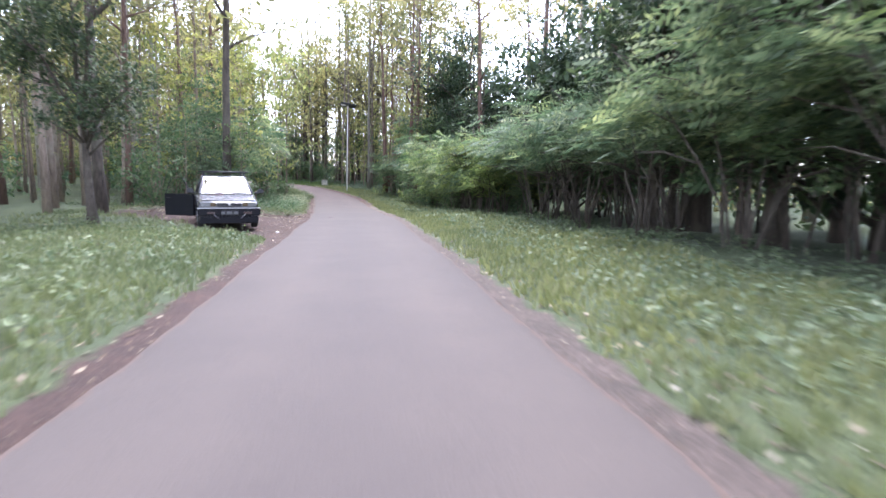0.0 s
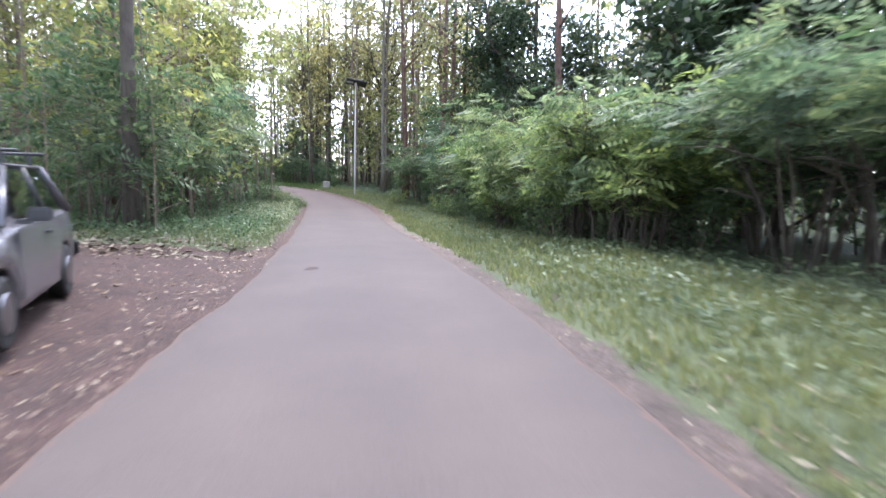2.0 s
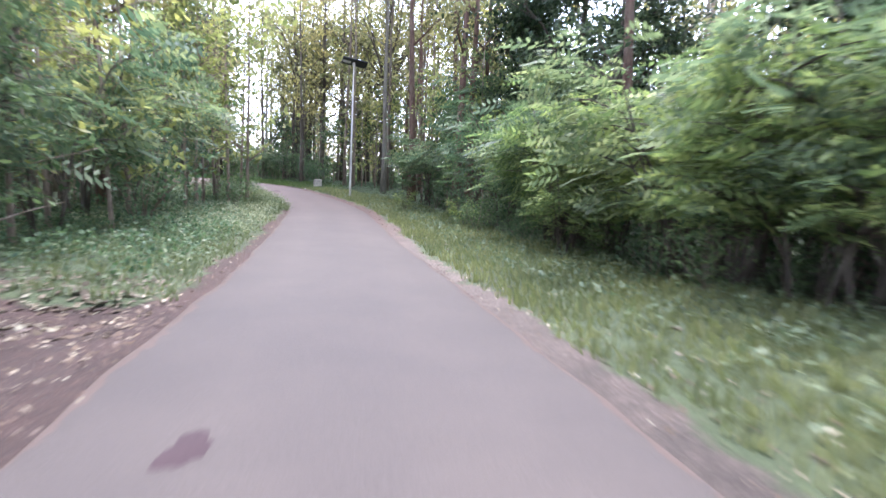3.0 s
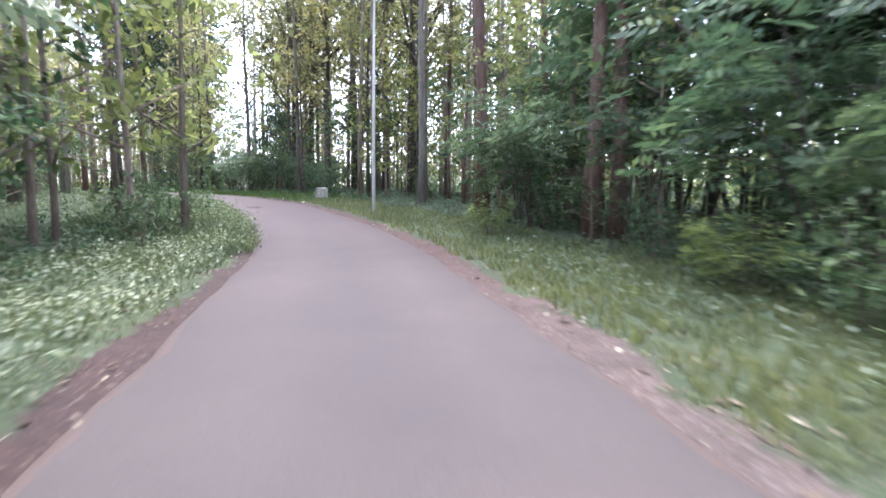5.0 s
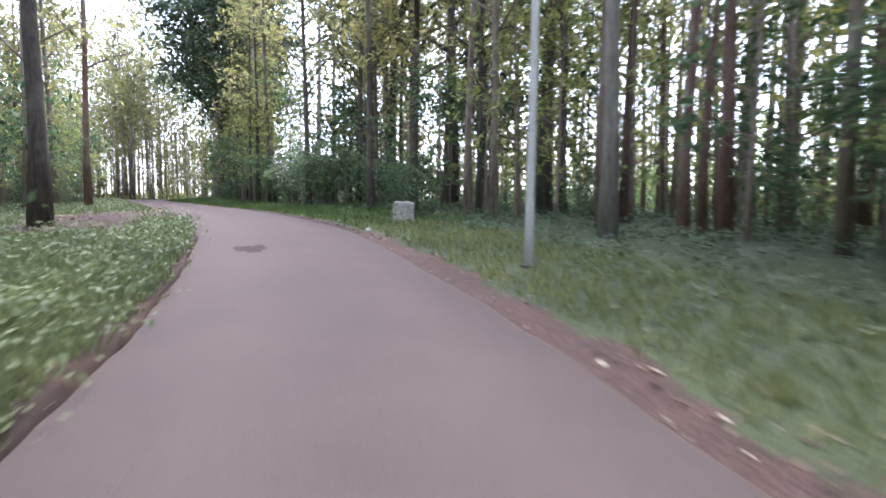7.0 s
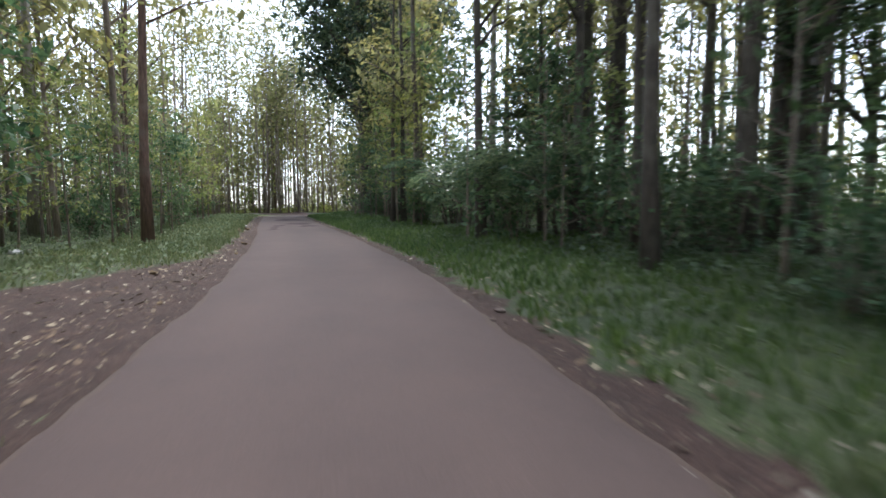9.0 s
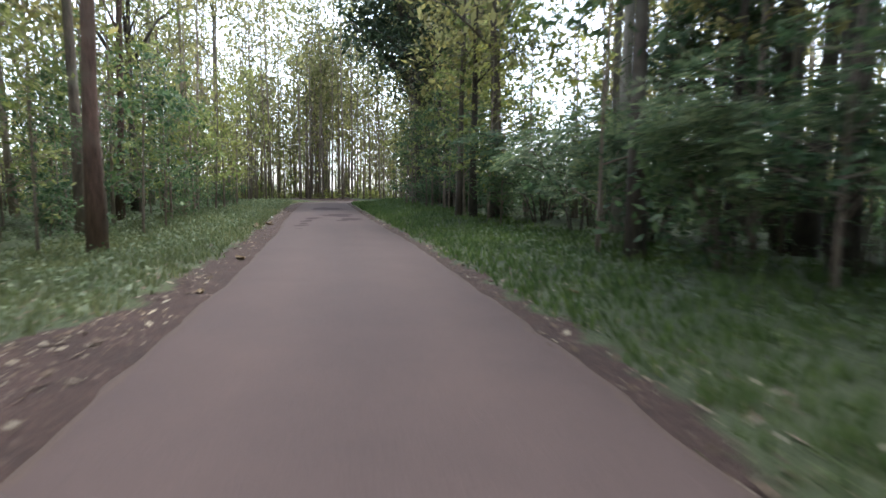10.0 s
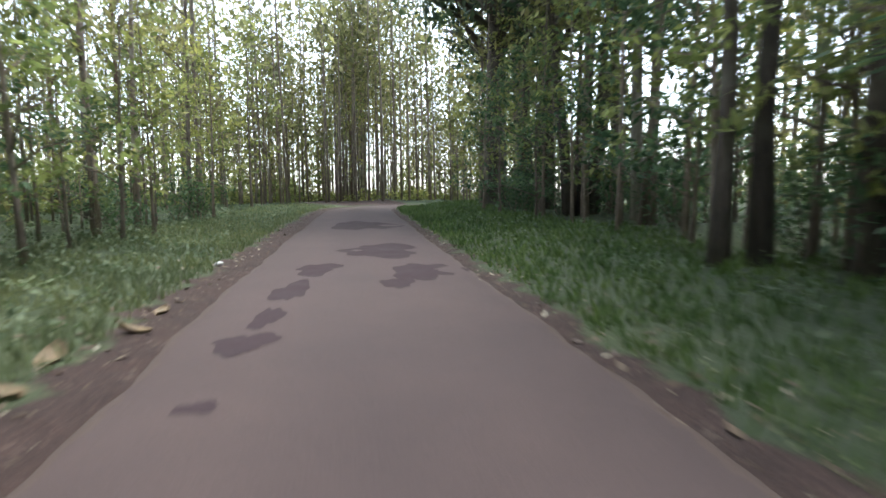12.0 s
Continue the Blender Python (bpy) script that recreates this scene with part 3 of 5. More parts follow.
def plant(kind, x, y, scale=1.0, turn=None, sink=0.05, group="", label="", rng=random):
    src = kind[rng.randrange(len(kind))]
    turn = rng.uniform(0, 360) if turn is None else turn
    m = pose(x, y, at_ground(x, y, sink), 0, 0, turn)
    if src in USED:
        ob = copy_thing(src, m)
    else:
        USED.add(src)
        ob = src
        ob.matrix_basis = m
    ob.scale = (scale, scale, scale)
    return tagged(ob, label, group=group)


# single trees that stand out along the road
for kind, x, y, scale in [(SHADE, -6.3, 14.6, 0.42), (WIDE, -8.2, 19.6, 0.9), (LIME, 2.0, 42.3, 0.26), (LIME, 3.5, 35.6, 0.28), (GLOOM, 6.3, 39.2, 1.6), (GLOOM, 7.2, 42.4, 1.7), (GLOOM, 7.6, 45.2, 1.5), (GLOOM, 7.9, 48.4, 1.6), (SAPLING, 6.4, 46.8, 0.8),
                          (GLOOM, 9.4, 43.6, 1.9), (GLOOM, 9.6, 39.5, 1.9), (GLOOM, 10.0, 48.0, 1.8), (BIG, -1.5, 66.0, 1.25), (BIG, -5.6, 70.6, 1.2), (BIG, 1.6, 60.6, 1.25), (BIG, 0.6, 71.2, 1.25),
                          (FROND, -6.2, 29.5, 1.3), (FROND, -7.2, 33.0, 1.45), (FROND, -7.5, 37.0, 1.3), (REDDISH, 3.4, 53.4, 0.8), (REDDISH, 4.0, 53.9, 0.75), (SLIM, 2.3, 63.6, 1.1), (WIDE, -5.4, 76.9, 1.1), (PALE, -8.8, 71.6, 0.9),
                          (PALE, -9.4, 78.3, 1.0), (SHADE, -24.6, 98.6, 1.5), (SHADE, -20.8, 92.8, 1.5), (SHADE, -23.4, 94.6, 1.75), (BIG, -20.3, 92.0, 0.9), (BIG, -21.6, 93.2, 0.95), (LIME, 5.2, 23.2, 0.9), (FROND, 4.9, 25.2, 1.0), (LIME, 4.2, 28.6, 0.5), (GLOOM, 5.5, 31.4, 0.9), (ARCH, 6.6, 15.0, 0.95), (ARCH, 6.6, 11.6, 1.0), (ARCH, 6.6, 8.4, 1.0), (ARCH, 6.4, 17.4, 0.95), (ARCH, 6.6, 19.4, 0.95), (LIME, 5.8, 22.6, 1.0), (LIME, 5.2, 24.6, 0.95), (LIME, 5.5, 27.2, 1.0), (FROND, 5.8, 29.6, 0.85), (BIG, 9.7, 14.2, 1.3), (SHADE, 8.5, 38.0, 0.8), (SHADE, 7.6, 39.8, 0.75), (SHADE, 8.0, 35.0, 0.65), (SHADE, 8.4, 9.8, 0.75), (SHADE, 8.3, 14.2, 0.7), (REDDISH, -17.4, 65.4, 1.15), (BIG, -28.5, 75.6, 0.8), (WIDE, -10.7, 53.6, 1.0),
                          (BIG, -17.5, 89.8, 0.95), (STEMMY, -18.2, 87.4, 1.0), (FROND, -6.4, 26.6, 0.9), (DUSKY, -5.7, 26.4, 1.5), (SAPLING, -5.0, 25.9, 0.7), (TWIN, 2.62, 46.0, 1.05), (GLOOM, 3.2, 44.4, 0.8), (SAPLING, 4.6, 46.4, 0.9), (TWIN, 4.2, 41.7, 1.0), (TWIN, 4.7, 41.5, 0.95), (SAPLING, 3.6, 40.2, 0.45), (GLOOM, 4.9, 48.2, 0.85),
                          (BIG, -3.0, 62.5, 0.9), (DUSKY, -13.1, 76.6, 1.2), (DUSKY, -14.1, 77.4, 1.0), (DUSKY, -14.6, 77.2, 0.9), (SAPLING, 3.4, 45.6, 0.5), (SAPLING, 4.1, 44.4, 0.5), (SAPLING, 5.2, 44.8, 0.75), (YOUNG, 3.6, 47.2, 0.6), (YOUNG, 6.0, 43.4, 0.8), (SAPLING, 5.6, 41.4, 0.7), (PALE, -16.1, 83.9, 1.0), (REDDISH, -42.0, 110.0, 1.1),
                          (SLIM, -33.5, 108.0, 1.2), (SLIM, -17.8, 86.0, 1.0), (YOUNG, -6.4, 43.5, 1.25), (YOUNG, -7.7, 41.0, 1.2), (YOUNG, -7.0, 46.6, 1.35), (YOUNG, -6.0, 40.0, 1.0), (YOUNG, -5.4, 41.5, 1.2), (YOUNG, -5.1, 43.8, 1.3), (YOUNG, -5.7, 45.5, 1.1), (BUSH, -4.9, 40.6, 0.6), (BUSH, -5.3, 42.7, 0.65), (BUSH, -5.3, 44.7, 0.6), (FROND, -11.3, 75.5, 0.95), (YOUNG, -10.6, 78.6, 1.05), (SAPLING, -12.2, 77.4, 0.85), (SAPLING, -6.6, 44.6, 0.6), (ARCH, 4.5, 40.2, 0.95), (ARCH, 3.4, 43.3, 0.85), (WIDE, 2.1, 59.9, 0.85), (TWIN, 9.8, 70.8, 1.1), (TWIN, 7.7, 33.0, 1.0)]:
    plant(kind, x, y, scale, group="roadside trees")

for s_at, lat, scale in ((62.0, 10.5, 0.5), (69.5, 7.4, 0.4)):
    plant(SHADE, *beside(s_at, lat), scale, group="roadside trees")

for s_at, lat, scale in ((66.0, 7.4, 0.95), (73.0, 6.8, 1.0), (79.0, 6.0, 1.05), (84.0, 6.5, 1.1)):
    plant(YOUNG, *beside(s_at, lat), scale, group="roadside trees")

for kind, s_at, lat, scale in ((FROND, 65.0, 5.6, 0.7), (ARCH, 67.2, 5.6, 0.75), (FROND, 69.4, 5.8, 0.85), (GLOOM, 70.4, 6.6, 0.9), (FROND, 72.4, 5.8, 0.75), (FROND, 74.2, 7.2, 0.7)):
    plant(kind, *beside(s_at, lat), scale, group="roadside trees")

# the forest on both sides
pick = random.Random(5)
taken = []


def glade(xy):
    """Where no tall tree stands: two gaps in the woods through which the sky shows."""
    x, y = np.atleast_2d(xy).T
    north = (y > 80) & (x > -6.6 - 0.335 * (y - 55.5)) & (x < -6.6 - 0.14 * (y - 55.5))
    north |= (y > 57) & (x > -1.6 - 0.29 * (y - 41.6)) & (x < -1.6 - 0.17 * (y - 41.6))
    east = (y > 24) & (x > 0.335 * (y - 14.7)) & (x < 0.45 * (y - 14.7))
    return north | east


def far_gap(xy):
    """The open ground beyond the end of the straight, with bare stems against the sky."""
    x, y = np.atleast_2d(xy).T
    return (y > 101) & (x > -15 - 0.72 * (y - 69)) & (x < -15 - 0.55 * (y - 69))


def scatter(kinds, count, s0, s1, lat0, lat1, gap, scale=(0.8, 1.2), group="", label=""):
    """Plants at random along the road, kept apart from one another and clear of the bends."""
    clear = min(abs(lat0), abs(lat1)) * 0.9
    tries = []
    for _ in range(count * 10):
        tries.append((pick.uniform(s0, s1), pick.uniform(lat0, lat1)))
    sow(kinds, count, beside(*np.array(tries).T), clear, gap, scale, group, label)


def fill(kinds, count, x0, x1, y0, y1, clear, gap, scale=(0.8, 1.2), group="", label=""):
    """Plants at random over a rectangle, clear of the road."""
    xy = np.array([(pick.uniform(x0, x1), pick.uniform(y0, y1)) for _ in range(count * 10)])
    sow(kinds, count, xy, clear, gap, scale, group, label)


def sow(kinds, count, xy, clear, gap, scale, group, label):
    near = abs(road_place(xy)[1])
    bare = np.where(glade(xy) & (group in ("forest trees", "undergrowth saplings")), 1.0, land(xy)[1])
    done = 0
    for (x, y), d, soil in zip(xy, near, bare):
        if done >= count:
            break
        if d < clear or soil > 0.5 or any((x - a) ** 2 + (y - b) ** 2 < gap * gap for a, b in taken):
            continue
        taken.append((x, y))
        plant(pick.choice(kinds), x, y, pick.uniform(*scale), group=group, label=label, rng=pick)
        done += 1


WOOD = [SLIM, SLIM, SLIM, SLIM, REDDISH, PALE]
HIGH = (0.95, 1.35)
scatter(WOOD + [REDDISH], 40, -6, 30, -21, -9.0, 1.4, HIGH, "forest trees")
scatter(WOOD, 33, 30, 55, -20, -7, 1.4, HIGH, "forest trees")
scatter(WOOD, 48, 55, 100, -20, -5.0, 1.3, HIGH, "forest trees")
scatter(WOOD, 22, -4, 36, 8.5, 22, 1.5, HIGH, "forest trees")
scatter(WOOD + [REDDISH], 27, 40.5, 57, 5.5, 20, 1.5, HIGH, "forest trees")
scatter([SLIM, DUSKY, BIG, PALE], 14, 57, 82, 6.5, 24, 2.2, HIGH, "forest trees")
scatter([SLIM, SLIM, DUSKY], 10, 62, 80, 9, 22, 1.8, HIGH, "forest trees")
scatter(WOOD, 16, 82, 105, 5.5, 22, 1.6, HIGH, "forest trees")



def far_woods(count, x0, x1, y0, y1, clear, seed_no, tall_of=(14, 23), thick=(0.08, 0.17), leaves=180, size=0.52):
    """Trees too far off to tell apart: one mesh of stems and one of leaves."""
    rng = np.random.default_rng(seed_no)
    xy = np.c_[rng.uniform(x0, x1, count * 3), rng.uniform(y0, y1, count * 3)]
    xy = xy[(abs(road_place(xy)[1]) > clear) & ~(glade(xy) & (tall_of[1] > 9))][:count]
    h = land(xy)[0]
    high = far_gap(xy)
    stems, tips = [], []
    for (x, y), z, bare in zip(xy, h, high):
        tall, r = rng.uniform(*tall_of), rng.uniform(*thick)
        q = np.linspace(0, 1, 5)
        wob = np.cumsum(rng.normal(0, 0.12, (5, 2)), 0) * q[:, None]
        pts = np.c_[x + wob[:, 0], y + wob[:, 1], z - 0.2 + q * tall]
        stems.append(tube(pts, r * (1 - 0.8 * q), 5))
        for _ in range(7):
            b = rng.uniform(0.42 if bare else 0.18, 0.97)
            p = np.array([np.interp(b, q, pts[:, k]) for k in range(3)])
            a, d = rng.uniform(0, 6.28), rng.uniform(0.8, 2.3)
            e = p + (d * math.cos(a), d * math.sin(a), d * rng.uniform(0.3, 1.1))
            stems.append(tube([p, (p + e) / 2 + (0, 0, 0.1), e], [r * 0.3, r * 0.2, 0.01], 3))
            tips += [(p + e) / 2, e, e]
    tips = np.array(tips)
    n = leaves * len(xy)
    c = tips[rng.integers(0, len(tips), n)] + rng.normal(0, 0.75, (n, 3))
    tagged(new("far_woods", mesh_from("far_woods", *join(stems), BARK_GREY)), "distant slim grey-brown tree stems", "woods", kind="stuff")
    tagged(new("far_foliage", quad_mesh("far_foliage", leaf_quads(rng, c, size, 0.5), LEAF_TALL)), "distant sparse yellow-green foliage", "woods", kind="stuff")


far_woods(280, -70, -22, 94, 150, 5, 31, (15, 25), (0.05, 0.11), 190)
far_woods(26, -50, -26, 97, 125, 5, 30, (17, 26), (0.06, 0.12), 220)
far_woods(75, -60, -28, 45, 92, 20, 32)
far_woods(60, -50, -22, -5, 50, 20, 33)
far_woods(60, -22, 22, 84, 140, 9, 34)
far_woods(100, 9, 42, 26, 76, 13, 35, leaves=120, size=0.46)
far_woods(70, -40, -6, 98, 140, 8, 51, (6, 9), (0.03, 0.07), 130, 0.36)

for area, seed_no in (((45, -16, 9, 66, 98, 7), 36), ((45, 9, 34, 36, 68, 11), 37), ((70, -34, -11, 28, 60, 8.5), 38), ((100, -52, -18, 62, 100, 7.5), 39), ((60, -50, -30, 96, 122, 7), 40)):
    far_woods(*area, seed_no, (6, 13), (0.025, 0.06), 100, 0.3)


def far_thicket(count, x0, x1, y0, y1, clear, seed_no, lows=(0.8, 3.6), leaf=LEAF_BUSH, size=0.4, everywhere=False):
    """Leafy undergrowth too far off to tell apart."""
    rng = np.random.default_rng(seed_no)
    xy = np.c_[rng.uniform(x0, x1, count * 3), rng.uniform(y0, y1, count * 3)]
    xy = xy[(abs(road_place(xy)[1]) > clear) & (everywhere | ~far_gap(xy))][:count]
    h = land(xy)[0]
    per = 60
    c = np.repeat(np.c_[xy, h], per, 0)
    tall = rng.uniform(*lows, len(xy)).repeat(per)
    k = rng.uniform(0, 1, len(c))
    c[:, 2] += k * tall
    c[:, :2] += rng.normal(0, 0.6, (len(c), 2)) * (1.15 - 0.6 * k[:, None])
    tagged(new("far_thicket", quad_mesh("far_thicket", leaf_quads(rng, c, size, 0.45), leaf)), "distant leafy green undergrowth", "thicket", kind="stuff")


far_thicket(160, -75, -34, 102, 140, 7, 52, (0.4, 1.4), LEAF_YOUNG, 0.3, True)
far_thicket(170, 8, 40, 26, 76, 13, 41, (0.8, 2.6))
far_thicket(250, 9, 34, 44, 84, 11, 50, (1.0, 7.0), LEAF_YOUNG)
# Dark leaves added here give the hollow behind the shrubs its shade.
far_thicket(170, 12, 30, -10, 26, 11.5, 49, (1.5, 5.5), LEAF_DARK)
far_thicket(260, -20, 20, 72, 125, 9, 42)
far_thicket(200, -55, -14, -5, 60, 13, 43)
far_thicket(360, -62, -16, 60, 124, 11, 44, leaf=LEAF_YOUNG)
far_thicket(260, -66, -26, 50, 130, 13, 45, (2.5, 6.5), LEAF_TALL, 0.45)
far_thicket(110, 12, 42, 24, 80, 16, 46, (2.5, 7), LEAF_TALL, 0.45)
far_thicket(170, -14, 16, 84, 128, 14, 47, (2.5, 7), LEAF_TALL, 0.45)
far_thicket(120, -52, -24, -5, 50, 20, 48, (2.5, 7), LEAF_TALL, 0.45)

# shrubs, young trees and bushes
taken = []
scatter([ARCH, ARCH, GLOOM], 14, -3, 22, 6.8, 8.2, 1.2, (0.85, 1.05), "feathery shrubs by the road")
scatter([FROND, LIME, LIME], 12, 22, 31.5, 5.2, 6.8, 1.1, (0.85, 1.2), "feathery shrubs by the road")
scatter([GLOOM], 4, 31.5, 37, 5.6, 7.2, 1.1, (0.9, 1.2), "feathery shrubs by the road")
# Two added rows of dark trees that block light behind the roadside shrubs.
scatter([BACKING_TREE, BACKING_TREE, GLOOM], 22, -4, 28, 9.3, 13, 1.3, (0.9, 1.3), "feathery shrubs by the road")
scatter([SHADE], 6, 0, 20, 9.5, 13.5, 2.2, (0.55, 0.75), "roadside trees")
scatter([ARCH, GLOOM, SAPLING], 18, -2, 20, 7.6, 12, 1.1, (1.0, 1.5), "feathery shrubs by the road")
scatter([ARCH, GLOOM, SAPLING], 11, 20, 35, 7.6, 12, 1.1, (0.8, 1.05), "feathery shrubs by the road")
scatter([BUSH], 14, 22, 38, 4.3, 6.0, 0.9, (0.3, 0.55), "bushes by the road")
scatter([BUSH], 18, 22, 38, 6.2, 9.0, 0.9, (0.7, 1.2), "bushes by the road")
scatter([YOUNG, YOUNG, SAPLING], 26, 36, 62, 9, 24, 1.3, (0.9, 1.4), "undergrowth saplings")
scatter([YOUNG, YOUNG, BUSH], 24, 38, 58, 5.0, 13, 1.2, (0.6, 1.0), "undergrowth saplings")
scatter([YOUNG, SAPLING, YOUNG], 10, 46, 59, 6.5, 14, 0.9, (0.9, 1.4), "undergrowth saplings")
scatter([BUSH, BUSH, SAPLING, DUSKY], 32, 57, 70, 4.6, 7.8, 1.0, (0.65, 1.1), "bushes by the road")
scatter([BUSH, SAPLING, YOUNG], 30, 76, 108, 5.0, 10, 1.1, (0.5, 0.9), "bushes by the road")
scatter([SAPLING, YOUNG], 24, -4, 24, -22, -9, 1.4, (0.6, 1.1), "undergrowth saplings")
scatter([SAPLING, YOUNG, YOUNG, BUSH], 34, 26, 46, -12, -4.4, 1.0, (0.7, 1.2), "bushes by the road")
scatter([BUSH, SAPLING, YOUNG, YOUNG], 40, 48, 66, -20, -6.5, 1.2, (0.6, 1.0), "undergrowth saplings")
scatter([SAPLING, YOUNG, YOUNG, BUSH], 48, 62, 106, -18, -4.6, 1.1, (0.6, 1.1), "undergrowth saplings")
scatter([SAPLING, YOUNG, YOUNG], 14, 66, 98, -8.5, -4.2, 0.9, (0.4, 0.7), "undergrowth saplings")
scatter([SAPLING, YOUNG, YOUNG], 22, 75, 98, 5.0, 10.5, 1.0, (0.6, 1.0), "undergrowth saplings")
scatter([YOUNG, SAPLING, BUSH, BUSH], 22, 76, 97, 4.8, 9.5, 0.8, (0.65, 1.15), "bushes by the road")
fill([YOUNG], 50, -55, -18, 88, 128, 4.5, 1.4, (0.8, 1.2), "undergrowth saplings")
scatter([SAPLING, YOUNG, BUSH], 30, 74, 94, -10, -4.4, 0.8, (0.5, 0.9), "undergrowth saplings")
for src in SOURCES:
    if src not in USED:
        for o in (*src.children_recursive, src):
            bpy.data.objects.remove(o)


# ---- low growth ----
def spread_places(rng, n, s0, s1, lat0, lat1, bare=0.3):
    xy = beside(rng.uniform(s0, s1, n), rng.uniform(lat0, lat1, n))
    h, soil = land(xy)
    keep = soil < bare
    return np.c_[xy, h][keep]


def low_plants(seed, places, leaves, size, height, wide, material, name, label, category, flat=0.55):
    rng = np.random.default_rng(seed)
    c = np.repeat(places, leaves, 0)
    k = rng.uniform(0.4, 1.3, len(places)).repeat(leaves)
    c = c + rng.normal(0, wide, c.shape) * (1, 1, 0)
    c[:, 2] += rng.uniform(0.02, 1, len(c)) * height * k
    tagged(new(name, quad_mesh(name, leaf_quads(rng, c, size, flat, 0.55), material)), label, category, kind="stuff")


def grass(seed, places, blades, tall, name, label, blade=GRASS):
    rng = np.random.default_rng(seed)
    c = np.repeat(places, blades, 0)
    n = len(c)
    c = c + rng.normal(0, 0.05, (n, 3)) * (1, 1, 0)
    a = rng.uniform(0, 6.28, n)
    h = tall * rng.uniform(0.5, 1.4, n) * rng.uniform(0.6, 1.3, len(places)).repeat(blades)
    out = np.stack([np.cos(a), np.sin(a), np.zeros(n)], 1)
    side = np.stack([-np.sin(a), np.cos(a), np.zeros(n)], 1) * 0.013
    up = np.array([0, 0, 1.0])
    bend = (h * rng.uniform(0.2, 0.7, n))[:, None]
    mid = c + up * (h * 0.6)[:, None] + out * bend * 0.4
    tip = c + up * h[:, None] + out * bend
    c = c - up * 0.02
    quads = np.stack([c - side, c + side, mid + side * 0.9, tip], 1)
    tagged(new(name, quad_mesh(name, quads, blade)), label, "grass", kind="stuff")


seed = np.random.default_rng(21)
grass(1, np.concatenate([spread_places(seed, 11000, -3, 40, 1.6, 5.2), spread_places(seed, 2300, 40, 55.5, 1.7, 4.6)]), 3, 0.12, "verge_grass", "short green grass on the road verge")
grass(11, spread_places(seed, 9500, 54.5, 104, 1.65, 6.0), 3, 0.13, "verge_grass", "lush green grass, coloured darker for the shaded verge", GRASS_LUSH_SHADED)
grass(12, spread_places(seed, 4500, 64, 104, -5.5, -1.7), 3, 0.12, "verge_grass", "short grey-green grass below the young trees", GRASS)
grass(2, np.concatenate([spread_places(seed, 9500, -3, 14, -9.5, -1.7), spread_places(seed, 5000, 14, 40, -9, -1.7), spread_places(seed, 4500, 40, 90, -5.5, -1.7), spread_places(seed, 3500, 38, 54, -5.5, -1.8), spread_places(seed, 2400, 40, 56.5, -2.6, -1.6, 2) + (0, 0, 0.05)]), 3, 0.11, "verge_grass", "short green grass beside the road")
low_plants(3, np.concatenate([spread_places(seed, 1800, -3, 40, 2.6, 7), spread_places(seed, 1700, 40, 104, 3.0, 12)]), 11, 0.08, 0.22, 0.13, LEAF_LOW, "undergrowth",
           "low leafy weeds under the shrubs", "undergrowth")
low_plants(4, np.concatenate([spread_places(seed, 900, -3, 14, -12, -2.2), spread_places(seed, 1700, 24, 54, -12, -2.1), spread_places(seed, 3400, 54, 104, -14, -2.4)]), 11, 0.085, 0.22, 0.14, LEAF_LOW,
           "undergrowth", "low grey-green leafy undergrowth among the trees", "undergrowth")
low_plants(31, spread_places(seed, 1700, 42, 64, 4.4, 16), 11, 0.1, 0.24, 0.16, LEAF_LOW, "undergrowth", "low green undergrowth below the thin trees", "undergrowth")
low_plants(7, np.concatenate([spread_places(seed, 2600, -3, 104, 1.7, 4.5), spread_places(seed, 2600, -3, 104, -6, -1.7)]), 9, 0.042, 0.08, 0.09, GRASS, "weeds",
           "small low weeds in the verge grass", "weeds")
low_plants(5, spread_places(seed, 850, 32, 41, -7, -2.1), 16, 0.065, 0.25, 0.16, LEAF_PALE, "pale_groundcover", "pale silvery-leaved groundcover on the bend", "groundcover")
low_plants(9, np.concatenate([spread_places(seed, 520, 44, 56, -9, -2.1), spread_places(seed, 420, 40, 56, -2.5, -1.62, 2) + (0, 0, 0.04)]), 14, 0.065, 0.32, 0.17, LEAF_LOW, "undergrowth", "knee-high grey-green undergrowth on the inside of the bend", "undergrowth")
low_plants(8, np.concatenate([spread_places(seed, 500, 25, 34, -9, -2.4), spread_places(seed, 420, 33, 47, -9, -3.6)]), 14, 0.09, 0.42, 0.16, LEAF_BUSH, "undergrowth", "low green undergrowth behind the bare soil", "undergrowth")


def litter(seed_no, places, size, name, label):
    rng = np.random.default_rng(seed_no)
    p = places + (0, 0, 0.015)
    tagged(new(name, quad_mesh(name, leaf_quads(rng, p, size, 0.93, 0.6), DRY)), label, "leaves", kind="stuff")


litter(6, np.concatenate([spread_places(seed, 1500, 22.5, 25.5, -8, -1.9, 2), spread_places(seed, 900, 8, 25, -8, -1.8, 2), spread_places(seed, 1200, 52, 70, -7, -1.8, 2),
                          spread_places(seed, 1500, -2, 104, -2.8, -1.7, 2), spread_places(seed, 1300, -2, 104, 1.75, 2.7, 2)]), 0.075, "fallen_leaves", "dry brown fallen leaves on the soil")
litter(61, np.concatenate([spread_places(seed, 900, 22.8, 25.4, -9, -2.3, 2), spread_places(seed, 160, 53, 60, -6, -4, 2)]), 0.14, "fallen_leaves", "large pale dry leaves along the edge of the grass")
